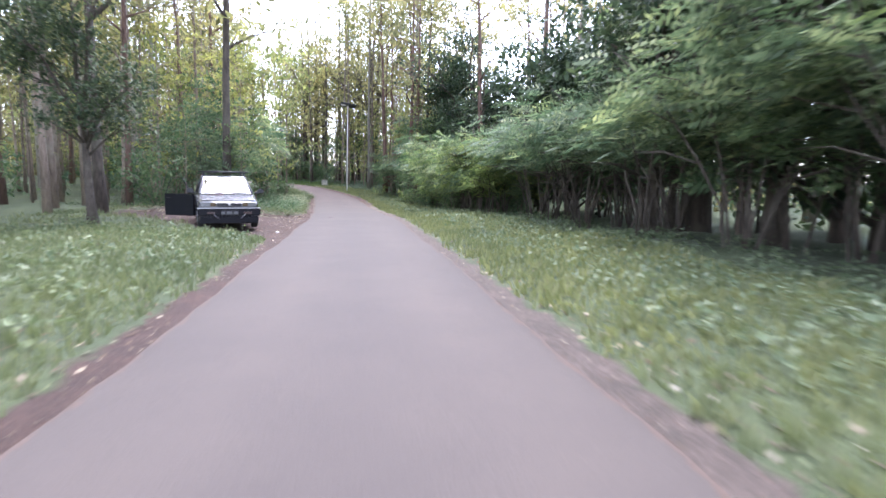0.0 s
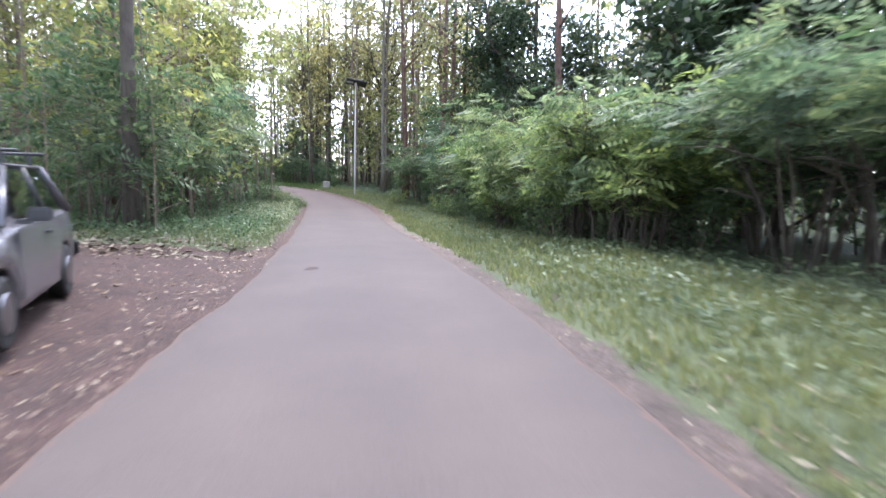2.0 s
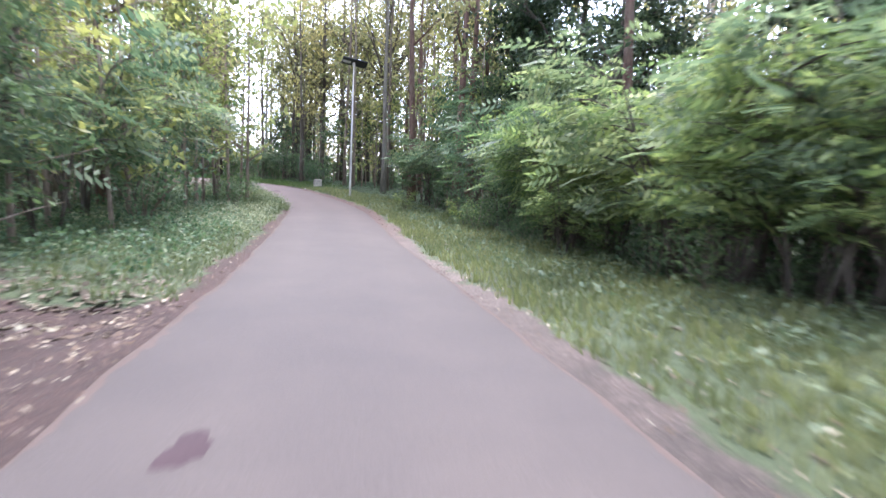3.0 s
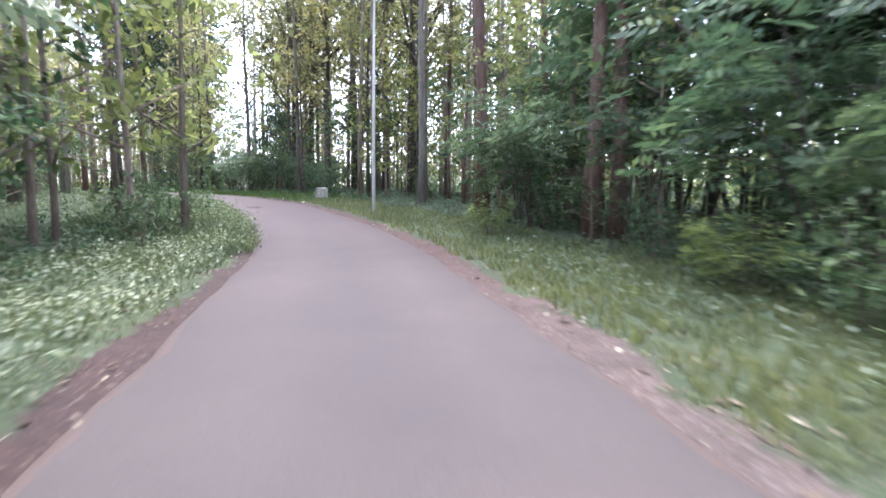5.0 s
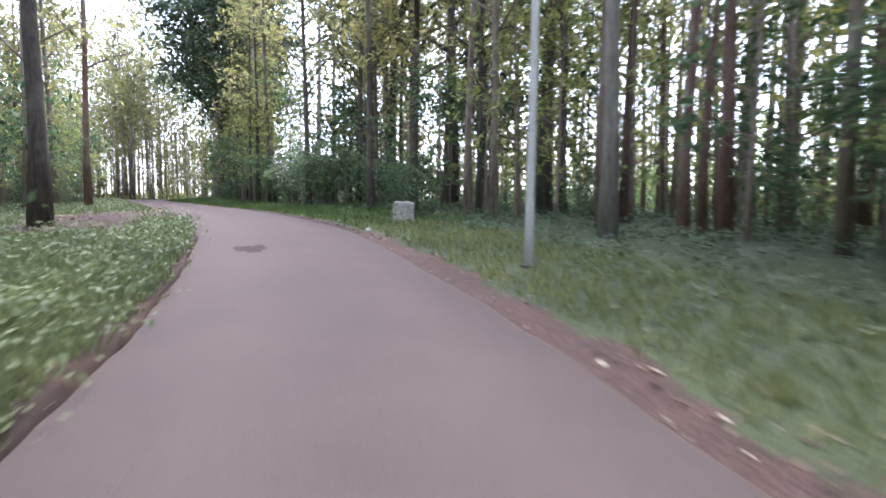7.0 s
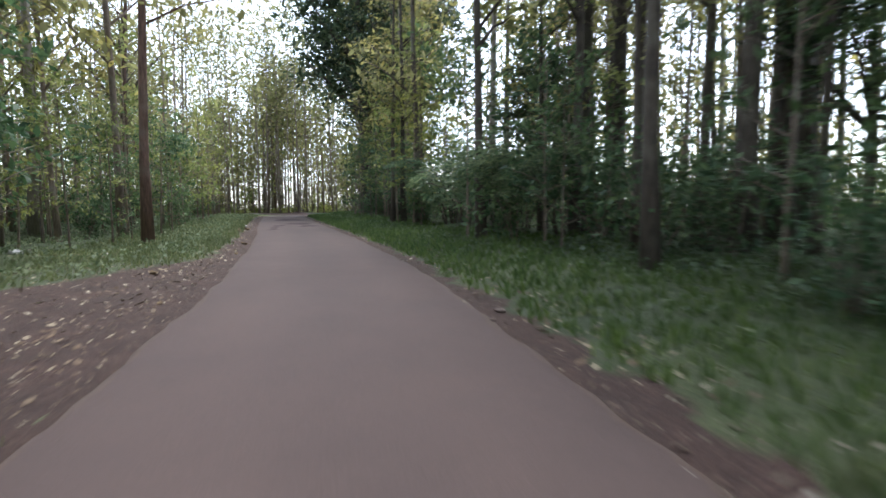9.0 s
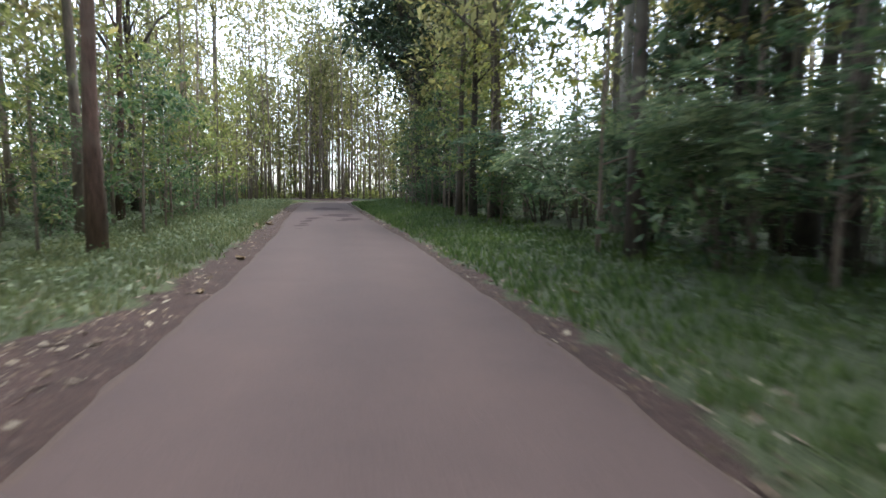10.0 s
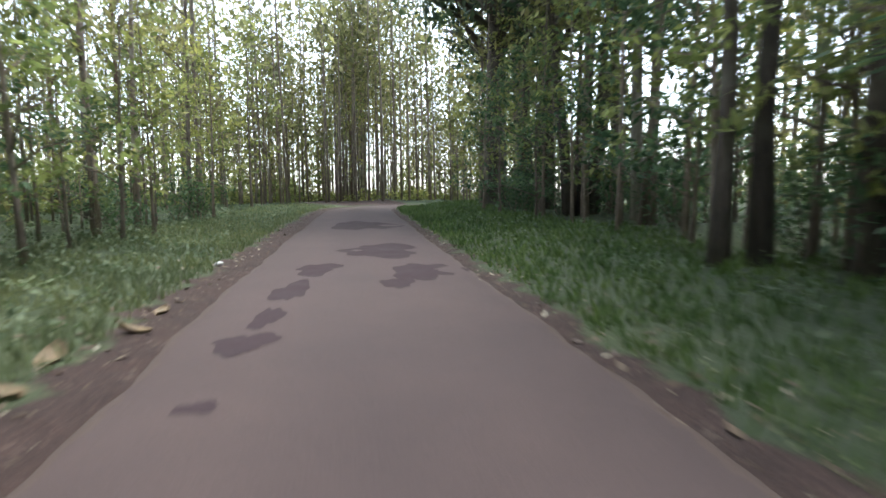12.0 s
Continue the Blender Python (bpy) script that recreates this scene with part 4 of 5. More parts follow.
litter(62, np.concatenate([spread_places(seed, 3200, -2, 104, -2.5, -1.55, 2), spread_places(seed, 3600, -2, 104, 1.48, 2.4, 2), spread_places(seed, 2500, 10, 25, -8, -1.7, 2),
                           spread_places(seed, 2200, 53, 68, -5.5, -1.7, 2)]), 0.04, "leaf_bits", "crumbled leaf bits and twigs on the road shoulder")


litter(64, np.concatenate([spread_places(seed, 260, 56, 92, 1.6, 2.5, 2), spread_places(seed, 260, 60, 92, -2.9, -1.7, 2), spread_places(seed, 160, 30, 56, 1.6, 2.6, 2)]), 0.1,
       "fallen_leaves", "pale dry leaves scattered on the road shoulder")


def clods(seed_no, places, size):
    """Small lumps of earth and gravel, four-sided and sunk in the soil."""
    rng = np.random.default_rng(seed_no)
    n = len(places)
    a = rng.uniform(0, 6.28, n)[:, None] + np.array([0, 1.57, 3.14, 4.71])[None] + rng.normal(0, 0.25, (n, 4))
    r = (size * rng.uniform(0.4, 1.4, n))[:, None] * rng.uniform(0.7, 1.2, (n, 4))
    low = places[:, None] + np.stack([r * np.cos(a), r * np.sin(a), np.full((n, 4), -0.01)], -1)
    high = low.mean(1) + np.c_[rng.normal(0, 0.2 * size, (n, 2)), size * rng.uniform(0.4, 0.9, n)]
    v = np.concatenate([low, high[:, None]], 1).reshape(-1, 3)
    i = np.arange(n)[:, None, None] * 5 + np.array([(0, 1, 4), (1, 2, 4), (2, 3, 4), (3, 0, 4)])[None]
    tagged(new("soil_clods", mesh_from("soil_clods", v.tolist(), i.reshape(-1, 3).tolist(), CLOD)), "reddish-brown earth crumbs and gravel on the shoulder", "soil", kind="stuff")


clods(63, np.concatenate([spread_places(seed, 2500, -2, 90, -2.3, -1.52, 2), spread_places(seed, 3000, -2, 90, 1.44, 2.2, 2), spread_places(seed, 1500, 10, 25, -8, -1.7, 2),
                          spread_places(seed, 1500, 53, 68, -5.5, -1.7, 2)]), 0.028)


# ---- the parked car ----
def box(x0, x1, y0, y1, z0, z1, bevel=0.01):
    bm = bmesh.new()
    bmesh.ops.create_cube(bm, size=1.0)
    for v in bm.verts:
        v.co = ((x0 + x1) / 2 + v.co.x * (x1 - x0), (y0 + y1) / 2 + v.co.y * (y1 - y0), (z0 + z1) / 2 + v.co.z * (z1 - z0))
    if bevel:
        bmesh.ops.bevel(bm, geom=list(bm.edges), offset=bevel, segments=2, affect="EDGES")
    return bm


def part_bm(name, bm, material, parent, label="", smooth=True):
    me = bpy.data.meshes.new(name)
    bm.to_mesh(me)
    bm.free()
    me.materials.append(material)
    if smooth:
        me.polygons.foreach_set("use_smooth", [True] * len(me.polygons))
        me.set_sharp_from_angle(angle=radians(35))
    return part(name, me, parent, label)


def slab(corners, thick, material, name, parent, label=""):
    """A flat pane or panel of some thickness through four or more corners."""
    p = [Vector(c) for c in corners]
    nrm = (p[1] - p[0]).cross(p[2] - p[0]).normalized() * thick
    bm = bmesh.new()
    a = [bm.verts.new(v) for v in p]
    b = [bm.verts.new(v - nrm) for v in p]
    bm.faces.new(a)
    bm.faces.new(b[::-1])
    for i in range(len(p)):
        j = (i + 1) % len(p)
        bm.faces.new((a[j], a[i], b[i], b[j]))
    bmesh.ops.recalc_face_normals(bm, faces=bm.faces)
    return part_bm(name, bm, material, parent, label, smooth=False)


def rod(points, radius, material, name, parent, label="", sides=8):
    return part(name, mesh_from(name, *tube(points, [radius] * len(points), sides), material), parent, label)


PAINT = plain_material("grey_car_paint", (0.115, 0.112, 0.122), 0.22, 0.2, 30, 0.02, 0.8)
PAINT_LOW = plain_material("dark_grey_car_paint", (0.008, 0.008, 0.011), 0.5, 0.0, 30, 0.1, 0.15)
TRIM = plain_material("black_plastic_trim", (0.022, 0.022, 0.024), 0.55, 0, 60, 0.2)
CHROME = plain_material("bright_metal", (0.3, 0.3, 0.32), 0.36, 1.0, 40, 0.08)
RUBBER = plain_material("tyre_rubber", (0.02, 0.02, 0.02), 0.85, 0, 80, 0.25)
AMBER = plain_material("amber_lens", (0.07, 0.045, 0.02), 0.25, 0, 90, 0.15)
FADED = plain_material("faded_orange_lens", (0.045, 0.02, 0.016), 0.4, 0, 90, 0.15)
LENS = plain_material("headlight_lens", (0.22, 0.225, 0.23), 0.1, 0.4, 70, 0.25)
PLATE_GREY = plain_material("plate_grey", (0.12, 0.12, 0.12), 0.6, 0, 50, 0.2)
WHITE = plain_material("white_plastic", (0.5, 0.5, 0.48), 0.5, 0, 50, 0.1)
CLOTH = plain_material("dark_upholstery", (0.05, 0.045, 0.05), 0.9, 0, 90, 0.25)
RED_CLOTH = plain_material("red_cloth", (0.35, 0.05, 0.05), 0.9, 0, 90, 0.2)
def pane_material():
    """A thin tinted pane: clear straight through, with a mirror gloss that grows at a slant."""
    m, n, l, b = node_material("window_glass")
    clear, gloss, mix, slant = n.new("ShaderNodeBsdfTransparent"), n.new("ShaderNodeBsdfGlossy"), n.new("ShaderNodeMixShader"), n.new("ShaderNodeFresnel")
    clear.inputs["Color"].default_value = (0.45, 0.5, 0.5, 1)
    gloss.inputs["Color"].default_value, gloss.inputs["Roughness"].default_value = (0.95, 0.97, 1, 1), 0.03
    slant.inputs["IOR"].default_value = 1.5
    l.new(slant.outputs["Fac"], mix.inputs["Fac"])
    l.new(clear.outputs["BSDF"], mix.inputs[1])
    l.new(gloss.outputs["BSDF"], mix.inputs[2])
    l.new(mix.outputs["Shader"], n["Material Output"].inputs["Surface"])
    n.remove(b)
    return m


GLASS = pane_material()


def build_car():
    car = new("car")
    arches = (0.74, 3.02)
    ys = np.unique(np.r_[np.linspace(0.06, 3.66, 46), [0.1, 0.3, 1.1, 3.5]])
    half = np.interp(ys, [0.06, 0.18, 0.5, 1.2, 2.8, 3.45, 3.66], [0.7, 0.76, 0.785, 0.8, 0.8, 0.775, 0.72])
    top = np.interp(ys, [0.06, 0.14, 0.3, 1.1, 1.3, 3.3, 3.55, 3.66], [0.66, 0.71, 0.745, 0.86, 0.9, 0.93, 0.9, 0.82])
    low = np.full(len(ys), 0.24)
    for c in arches:
        d = 0.335**2 - (ys - c) ** 2
        low = np.maximum(low, np.where(d > 0, 0.28 + np.sqrt(np.maximum(d, 0)), 0.24))
    low = np.minimum(low, top - 0.08)
    bm = bmesh.new()
    rings = []
    for y, w, t, b in zip(ys, half, top, low):
        prof = [(-w * 0.97, b), (-w, b + (t - b) * 0.35), (-w * 0.995, b + (t - b) * 0.62), (-w * 0.955, t - 0.035), (-w * 0.86, t), (-w * 0.4, t + 0.015), (0, t + 0.02)]
        prof = prof + [(-x, z) for x, z in prof[-2::-1]]
        rings.append([bm.verts.new((x, y, z)) for x, z in prof])
    n = len(rings[0])
    for a, b in zip(rings, rings[1:]):
        for k in range(n):
            bm.faces.new((a[k], a[(k + 1) % n], b[(k + 1) % n], b[k]))
    bm.faces.new(rings[0][::-1])
    bm.faces.new(rings[-1])
    bmesh.ops.recalc_face_normals(bm, faces=bm.faces)
    part_bm("body", bm, PAINT, car)
    slab([(-0.68, 0.2, 0.752), (0.68, 0.2, 0.752), (0.7, 1.06, 0.876), (-0.7, 1.06, 0.876)], 0.012, PAINT, "bonnet", car, "sun-dulled grey bonnet")
    part_bm("roof", box(-0.56, 0.56, 1.72, 3.02, 1.345, 1.385, 0.018), PAINT, car)
    for sgn in (-1, 1):
        rod([(sgn * 0.7, 1.08, 0.89), (sgn * 0.565, 1.74, 1.355)], 0.026, PAINT, "front_pillar", car)
        rod([(sgn * 0.755, 2.28, 0.9), (sgn * 0.585, 2.24, 1.35)], 0.028, TRIM, "door_pillar", car)
        rod([(sgn * 0.72, 3.5, 0.92), (sgn * 0.555, 3.0, 1.355)], 0.045, PAINT, "rear_pillar", car)
        rod([(sgn * 0.57, 1.72, 1.362), (sgn * 0.57, 3.02, 1.362)], 0.018, TRIM, "roof_gutter", car)
        slab([(sgn * 0.742, 2.32, 0.93), (sgn * 0.7, 3.34, 0.945), (sgn * 0.585, 2.98, 1.33), (sgn * 0.6, 2.28, 1.34)], 0.008, GLASS, "side_window", car).visible_shadow = False
        mirror = part_bm("wing_mirror", box(sgn * 0.94 - 0.09, sgn * 0.94 + 0.09, 1.15, 1.22, 0.92, 1.03, 0.02), TRIM, car)
        part_bm("mirror_arm", box(sgn * 0.83 - 0.06, sgn * 0.83 + 0.06, 1.16, 1.2, 0.9, 0.94, 0.008), TRIM, mirror)
        lamp = part_bm("headlight", box(sgn * 0.5 - 0.18, sgn * 0.5 + 0.18, 0.035, 0.14, 0.59, 0.7, 0.014), LENS, car, "rectangular headlight")
        part_bm("indicator", box(sgn * 0.4 - 0.07, sgn * 0.4 + 0.07, 0.026, 0.06, 0.6, 0.69, 0.008), AMBER, lamp, "amber indicator lens")
        part_bm("bumper_indicator", box(sgn * 0.46 - 0.1, sgn * 0.46 + 0.1, -0.052, -0.02, 0.41, 0.465, 0.006), FADED, car, "faded orange bumper indicator")
        rod([(sgn * 0.4, -0.058, 0.41), (sgn * 0.28, -0.058, 0.3)], 0.007, CHROME, "bumper_strut", car, "bright diagonal strut")
        rod([(sgn * 0.38 - 0.3, 1.0, 0.9), (sgn * 0.38 - 0.02, 1.06, 0.925), (sgn * 0.38 + 0.24, 1.1, 0.945)], 0.011, TRIM, "wiper", car, "black windscreen wiper")
        for c in arches:
            wheel = part_bm("wheel", wheel_bm(sgn * 0.7, c, 0.28, 0.275, 0.17), RUBBER, car, "worn black tyre")
            part_bm("rim", wheel_bm(sgn * 0.725, c, 0.28, 0.165, 0.14), CHROME, wheel, "dull silver rim")
    slab([(-0.67, 1.06, 0.9), (0.67, 1.06, 0.9), (0.545, 1.7, 1.345), (-0.545, 1.7, 1.345)], 0.008, GLASS, "windscreen", car, "windscreen reflecting sky and trees").visible_shadow = False
    slab([(-0.6, 3.5, 0.94), (0.6, 3.5, 0.94), (0.52, 3.04, 1.34), (-0.52, 3.04, 1.34)], 0.008, GLASS, "rear_window", car).visible_shadow = False
    bumper = part_bm("bumper", box(-0.79, 0.79, -0.03, 0.17, 0.36, 0.55, 0.03), PAINT_LOW, car, "dark grey front bumper")
    part_bm("trim_strip", box(-0.8, 0.8, -0.042, 0.2, 0.545, 0.562, 0.005), CHROME, bumper, "pale bright strip along the bumper")
    part_bm("air_dam", box(-0.74, 0.74, 0.0, 0.16, 0.17, 0.355, 0.025), PAINT_LOW, bumper)
    part_bm("rear_bumper", box(-0.78, 0.78, 3.6, 3.74, 0.36, 0.55, 0.03), PAINT_LOW, car)
    grille = part_bm("grille", box(-0.31, 0.31, 0.036, 0.12, 0.585, 0.69, 0.008), TRIM, car, "black radiator grille")
    for k in range(4):
        part_bm("grille_bar", box(-0.3, 0.3, 0.026, 0.04, 0.6 + k * 0.023, 0.606 + k * 0.023, 0.001), PAINT_LOW, grille)
    part_bm("badge", box(-0.035, 0.035, 0.012, 0.026, 0.628, 0.66, 0.006), WHITE, grille, "plain white badge")
    part_bm("badge", box(-0.06, 0.06, 0.012, 0.026, 0.679, 0.688, 0.003), WHITE, grille, "plain white badge bar")
    plate = part_bm("number_plate", box(-0.22, 0.22, -0.05, -0.034, 0.385, 0.495, 0.004), TRIM, car, "black number plate with white bars")
    for x0, x1 in ((-0.205, -0.125), (-0.075, 0.06), (0.1, 0.2)):
        part_bm("plate_bar", box(x0, x1, -0.056, -0.051, 0.41, 0.472, 0.001), PLATE_GREY, plate)
    # the door on the road side is shut, the other stands open
    slab([(0.803, 1.16, 0.3), (0.803, 2.24, 0.3), (0.795, 2.24, 0.86), (0.795, 1.16, 0.85)], 0.01, PAINT, "shut_door", car)
    slab([(0.745, 1.3, 0.93), (0.74, 2.24, 0.93), (0.6, 2.22, 1.33), (0.59, 1.72, 1.33)], 0.008, GLASS, "side_window", car).visible_shadow = False
    part_bm("door_handle", box(0.8, 0.825, 2.02, 2.16, 0.76, 0.785, 0.004), TRIM, car)
    # Black panel on the solid body, in place of the dark inside the doorway.
    part_bm("door_jamb", box(-0.806, -0.79, 1.2, 2.2, 0.32, 0.84, 0.004), TRIM, car)
    door = part_bm("open_door", box(-0.035, 0.035, 0.0, 1.08, 0.3, 0.88, 0.015), PAINT_LOW, car, "dark grey car door standing open")
    door.matrix_basis = pose(-0.83, 1.16, 0.0, 0, 0, 44)
    part_bm("door_lower_trim", box(-0.046, -0.034, 0.02, 1.06, 0.3, 0.45, 0.004), PAINT_LOW, door)
    part_bm("door_handle", box(-0.055, -0.03, 0.86, 1.0, 0.76, 0.785, 0.004), TRIM, door)
    rod([(0, 0.1, 0.87), (0.14, 0.55, 1.3), (0.15, 1.0, 1.31), (0.0, 1.06, 0.87)], 0.012, TRIM, "window_frame", door)
    # inside
    part_bm("dashboard", box(-0.62, 0.62, 1.12, 1.4, 0.72, 0.9, 0.03), TRIM, car)
    for sgn in (-1, 1):
        seat = part_bm("seat", box(sgn * 0.34 - 0.24, sgn * 0.34 + 0.24, 1.9, 2.06, 0.9, 1.1, 0.05), CLOTH, car, "dark cloth seat back")
        part_bm("headrest", box(sgn * 0.34 - 0.12, sgn * 0.34 + 0.12, 1.94, 2.04, 1.11, 1.24, 0.03), CLOTH, seat)
    part_bm("dashboard_cloth", box(-0.5, -0.06, 1.14, 1.3, 0.9, 0.935, 0.012), RED_CLOTH, car, "red cloth on the dashboard")
    for y in (1.78, 2.72):
        rack = rod([(-0.68, y, 1.49), (0.68, y, 1.49)], 0.016, TRIM, "roof_rack_bar", car, "black roof rack bar", 8)
        for sgn in (-1, 1):
            part_bm("rack_foot", box(sgn * 0.55 - 0.02, sgn * 0.55 + 0.02, y - 0.02, y + 0.02, 1.37, 1.485, 0.005), TRIM, rack)
    car.matrix_basis = pose(-3.28, 15.42, at_ground(-3.5, 17.0), 0, 0, 16)
    car.scale = (1, 1, 1.055)
    tagged(car, "old dark grey hatchback parked on bare soil, one door open", "car")


def wheel_bm(x, y, z, radius, width):
    bm = bmesh.new()
    prof = [(-0.5, 0.55), (-0.5, 0.9), (-0.36, 1.0), (0.36, 1.0), (0.5, 0.9), (0.5, 0.55), (0.42, 0.0)]
    n = 20
    rings = []
    for k in range(n):
        a = 2 * math.pi * k / n
        rings.append([bm.verts.new((x + u * width, y + math.cos(a) * r * radius, z + math.sin(a) * r * radius)) for u, r in prof])
    for a, b in zip(rings, rings[1:] + rings[:1]):
        for i in range(len(prof) - 1):
            bm.faces.new((a[i], a[i + 1], b[i + 1], b[i]))
    bm.faces.new([r[0] for r in rings])
    bmesh.ops.remove_doubles(bm, verts=bm.verts, dist=1e-4)
    bmesh.ops.recalc_face_normals(bm, faces=bm.faces)
    return bm


build_car()

# ---- the street lamp and the block beside the road ----
STEEL = plain_material("galvanised_steel", (0.46, 0.44, 0.4), 0.7, 0.0, 20, 0.15)
CELLS = plain_material("solar_cells", (0.05, 0.055, 0.075), 0.2, 0.2, 30, 0.15)
CONCRETE = plain_material("stained_concrete", (0.34, 0.315, 0.265), 0.9, 0, 18, 0.5)


def build_lamp():
    lamp = new("street_lamp")
    part("pole", mesh_from("pole", *tube([(0, 0, -0.3), (0, 0, 0.6), (0.0, 0, 3.0), (0.02, 0, 7.25)], [0.062, 0.06, 0.052, 0.036], 14), STEEL), lamp, "slim grey steel pole")
    part("pole_foot", mesh_from("pole_foot", *tube([(0, 0, -0.1), (0, 0, 0.02)], [0.13, 0.12], 12), BANK), lamp)
    panel = part_bm("solar_panel", box(-0.66, 0.66, -0.36, 0.36, -0.02, 0.02, 0.006), CELLS, lamp, "dark flat solar panel")
    panel.matrix_basis = pose(0.06, 0, 7.36, -15, 7, 8)
    part_bm("panel_frame", box(-0.68, 0.68, -0.38, 0.38, -0.045, -0.022, 0.004), TRIM, panel)
    part_bm("lamp_head", box(-0.62, -0.2, -0.1, 0.1, -0.1, -0.046, 0.015), STEEL, panel, "flat lamp head under the panel")
    part_bm("bracket", box(-0.05, 0.09, -0.06, 0.06, 7.12, 7.32, 0.012), STEEL, lamp)
    lamp.matrix_basis = pose(-0.56, 49.02, at_ground(-0.56, 49.02), 0, 0.6, 0)
    tagged(lamp, "slim grey solar street lamp on the grass verge", "lamp")


build_lamp()


def lump(seed_no, size, rough=0.06, cuts=2, cube=True):
    bm = bmesh.new()
    if cube:
        bmesh.ops.create_cube(bm, size=1.0)
        bmesh.ops.bevel(bm, geom=list(bm.edges), offset=0.06, segments=1, affect="EDGES")
        bmesh.ops.subdivide_edges(bm, edges=list(bm.edges), cuts=cuts, use_grid_fill=True)
    else:
        bmesh.ops.create_icosphere(bm, subdivisions=2, radius=0.5)
    for v in bm.verts:
        k = noise.noise_vector(v.co * 2.3 + Vector((seed_no, 0, 0)))
        v.co = Vector(((v.co.x + k.x * rough) * size[0], (v.co.y + k.y * rough) * size[1], (v.co.z + k.z * rough) * size[2]))
    return bm


def build_block():
    block = new("concrete_block")
    part_bm("stone", lump(3, (0.54, 0.36, 0.72), 0.07), CONCRETE, block).matrix_basis = pose(0, 0, 0.2)
    block.matrix_basis = pose(-2.85, 55.9, at_ground(-2.85, 55.9), 0, 3, 8)
    tagged(block, "weathered pale concrete block on the grass verge", "marker stone")


build_block()

# damp and patched spots on the asphalt
spot = random.Random(8)


def road_spot(x, y, wide, long_, label="dark damp patch on the asphalt"):
    """An uneven stain, half so wide across and half so long along the road."""
    s0, lat0, _z = (float(v[0]) for v in road_place([(x, y)]))
    bm = bmesh.new()
    ring, n = [], 28
    for k in range(n):
        a = 2 * math.pi * k / n
        r = 1 + 0.2 * math.sin(2 * a + x) + 0.16 * math.sin(3 * a + 2 * y) + 0.1 * math.sin(7 * a + x) + spot.uniform(-0.07, 0.07)
        ss, ll = s0 + long_ * r * math.sin(a), lat0 + wide * r * math.cos(a)
        wx, wy = beside(ss, ll)
        ring.append(bm.verts.new((wx, wy, road_top(ss, ll) + 0.004)))
    mid = bm.verts.new((x, y, road_top(s0, lat0) + 0.005))
    for k in range(n):
        bm.faces.new((ring[k], ring[(k + 1) % n], mid))
    me = bpy.data.meshes.new("road_patch")
    bm.to_mesh(me)
    bm.free()
    me.materials.append(DAMP)
    tagged(new("road_patch", me), label, "road patch", kind="structure")


for x, y, wide, long_ in [(-17.95, 72.35, 0.2, 0.32), (-18.35, 73.05, 0.12, 0.4), (-18.98, 74.14, 0.2, 0.55), (-19.65, 75.5, 0.32, 0.5), (-18.1, 75.0, 0.18, 0.4),
                          (-17.3, 71.35, 0.1, 0.1), (-18.22, 76.02, 0.45, 0.75), (-0.8, 20.1, 0.11, 0.16), (-4.7, 50.0, 0.2, 0.5), (-19.95, 77.75, 0.75, 0.9), (-23.5, 82.7, 0.8, 1.8)]:
    road_spot(x, y, wide, long_)

# scraps, stones and large dry leaves at the roadside
TAN = plain_material("dry_leaf_tan", (0.22, 0.155, 0.085), 0.8, 0, 25, 0.25)
ROCK = plain_material("pale_rock", (0.15, 0.11, 0.09), 0.9, 0, 15, 0.35)
PAPER = plain_material("white_scrap", (0.5, 0.5, 0.48), 0.7, 0, 30, 0.12)


def lay(name, x, y, size, material, label, category, turn, cube=False, sink=0.25):
    ob = new(name)
    part_bm("piece", lump(x + y, size, 0.16, 1, cube), material, ob)
    ob.matrix_basis = pose(x, y, at_ground(x, y) + size[2] * (0.5 - sink), 0, 0, turn)
    tagged(ob, label, category)


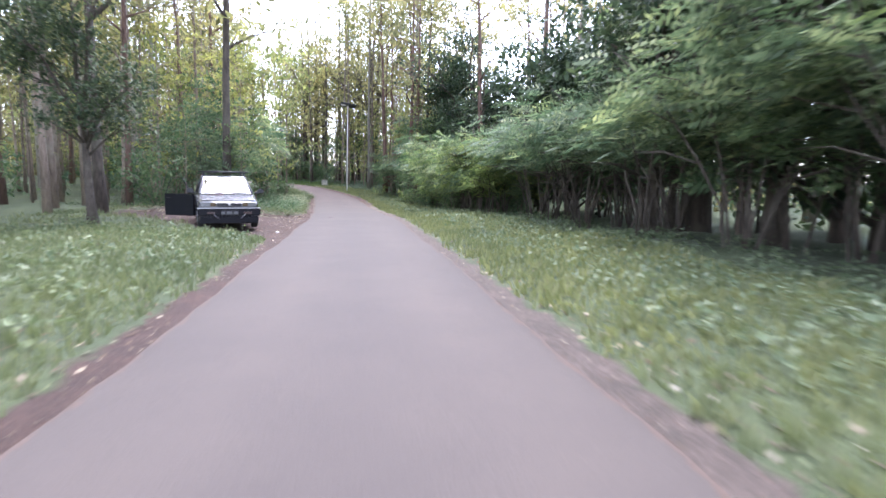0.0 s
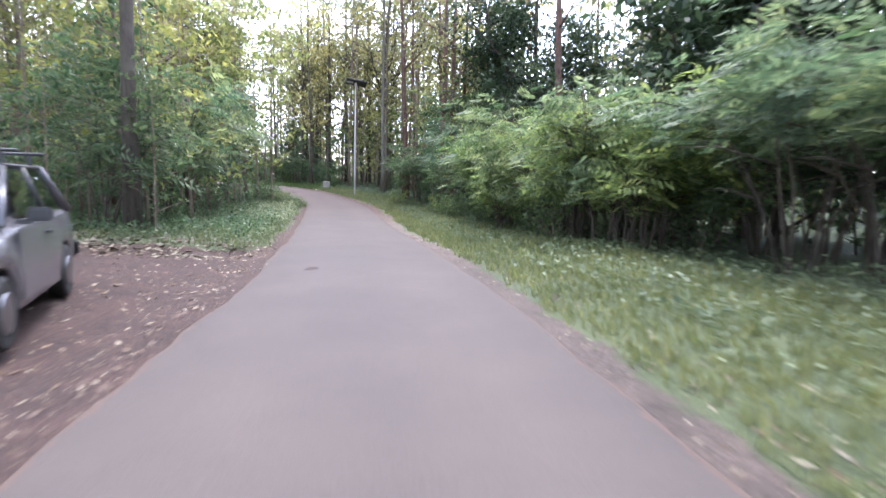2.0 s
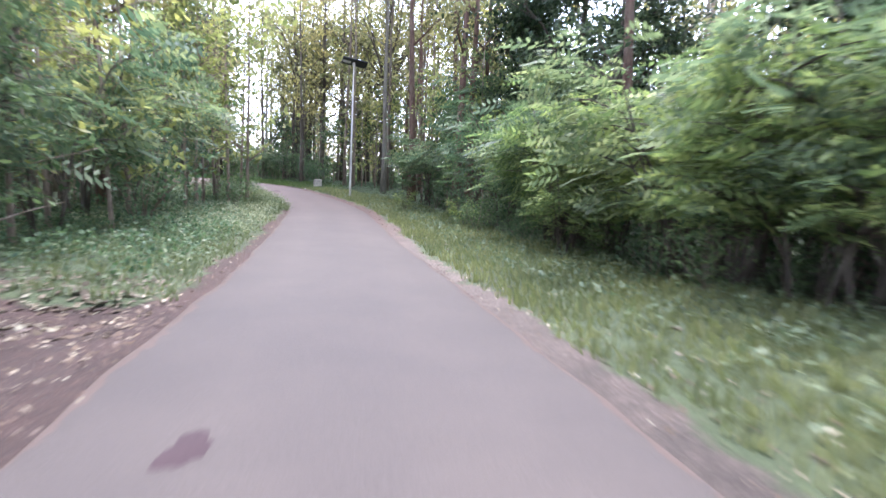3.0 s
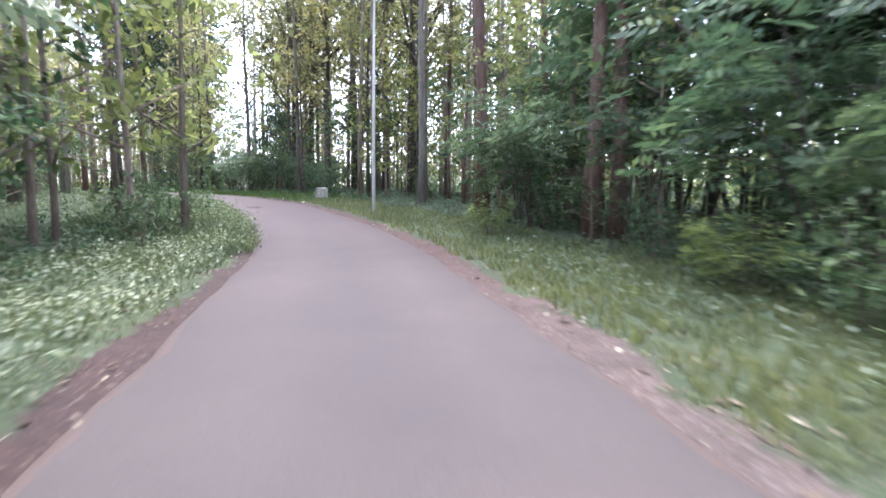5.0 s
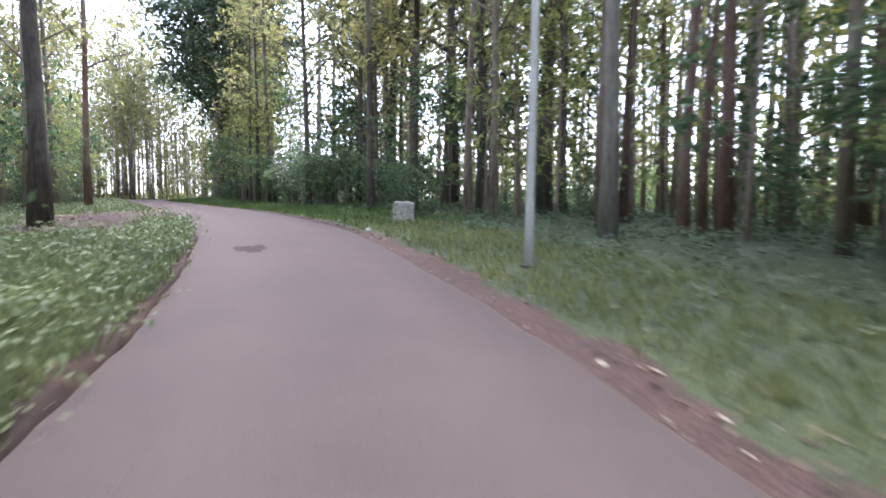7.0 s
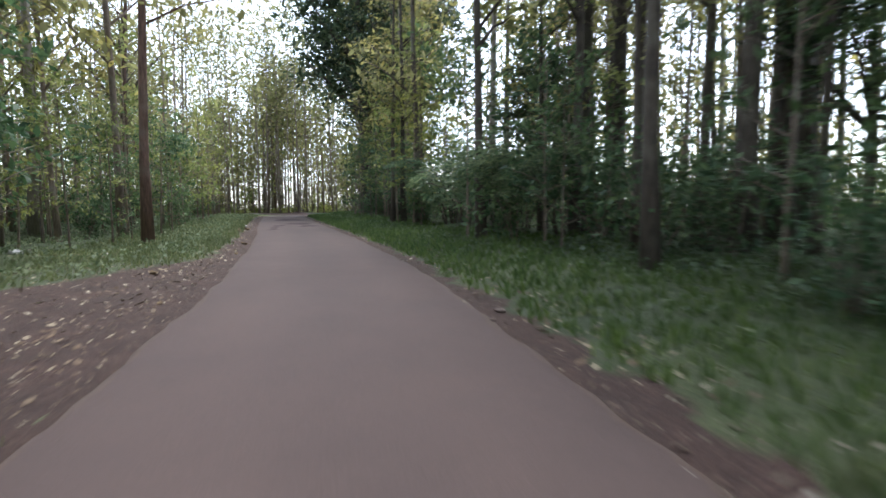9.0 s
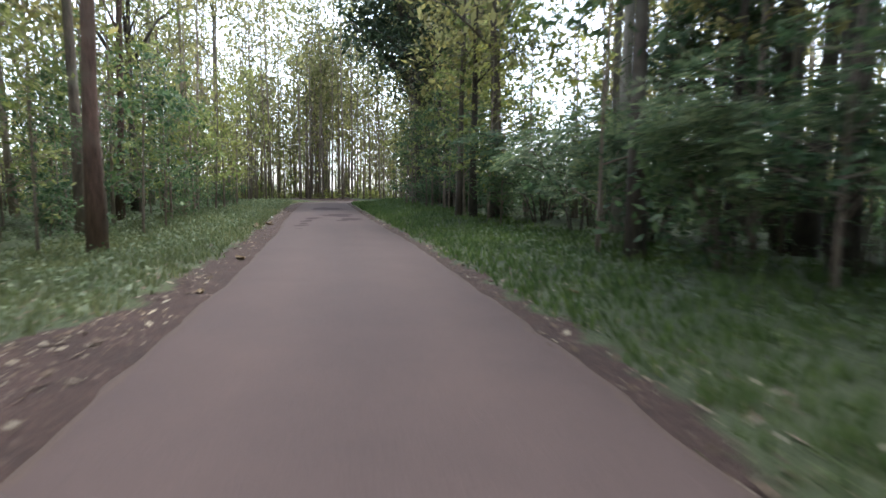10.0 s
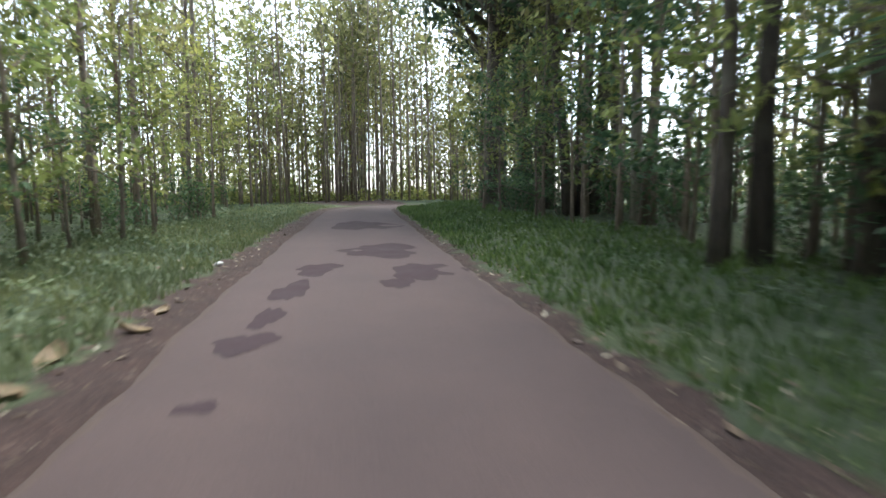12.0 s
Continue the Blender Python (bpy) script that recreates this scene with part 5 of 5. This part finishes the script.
def curled_leaf(x, y, size, turn, tilt):
    bm = bmesh.new()
    rows = []
    for i in range(7):
        u = i / 6
        w = size * 0.34 * math.sin(math.pi * (0.06 + 0.9 * u)) ** 0.8
        rows.append([bm.verts.new((v * w, (u - 0.5) * size, 0.06 * size + 0.16 * size * (v * v) + 0.1 * size * (2 * u - 1) ** 2)) for v in (-1, -0.5, 0, 0.5, 1)])
    for a, b in zip(rows, rows[1:]):
        for k in range(4):
            bm.faces.new((a[k], a[k + 1], b[k + 1], b[k]))
    back = bmesh.ops.duplicate(bm, geom=list(bm.verts) + list(bm.edges) + list(bm.faces))
    for v in (g for g in back["geom"] if isinstance(g, bmesh.types.BMVert)):
        v.co.z -= 0.006
    ob = new("dry_leaf")
    part_bm("blade", bm, TAN, ob)
    ob.matrix_basis = pose(x, y, at_ground(x, y) - 0.01, tilt, 0, turn)
    tagged(ob, "large curled tan dry leaf on the soil", "leaf", group="large dry leaves")


for x, y, size, turn, tilt in [(-18.96, 71.6, 0.34, 30, 25), (-18.5, 71.05, 0.3, 110, 10), (-14.5, 65.7, 0.28, 80, 5), (-19.1, 72.3, 0.3, 140, 20), (-19.5, 72.9, 0.25, 20, 10), (-10.0, 57.9, 0.13, 20, 5), (-11.9, 59.8, 0.26, 70, 5),
                               (-12.9, 63.2, 0.17, 40, 5), (-8.95, 64.85, 0.2, 60, 5), (-14.2, 61.1, 0.25, 10, 5)]:
    curled_leaf(x, y, size * 0.8, turn, tilt)
for x, y, w, label in [(-21.4, 75.4, 0.14, "crumpled white scrap at the road edge"), (-3.45, 53.8, 0.13, "crumpled white scrap at the road edge"), (-17.9, 62.1, 0.3, "white litter on the leafy ground"), (-14.6, 61.4, 0.22, "white litter on the leafy ground"),
                       (2.45, 27.4, 0.1, "small white scrap in the grass"), (-1.9, 14.3, 0.09, "small white scrap on bare soil")]:
    lay("scrap", x, y, (w, w * 0.8, w * 0.6), PAPER, label, "litter", 40)
for x, y, w in [(-6.2, 58.5, 0.26), (-4.4, 55.2, 0.3), (-10.05, 65.3, 0.18), (-9.6, 64.7, 0.22), (-6.2, 58.1, 0.14), (-15.4, 73.3, 0.14), (-15.7, 73.5, 0.16), (-3.0, 22.9, 0.2), (2.9, 22.2, 0.2)]:
    lay("rock", x, y, (w * 0.55, w * 0.4, w * 0.22), ROCK, "flat pale brown rock on the road shoulder", "rock", w * 500)
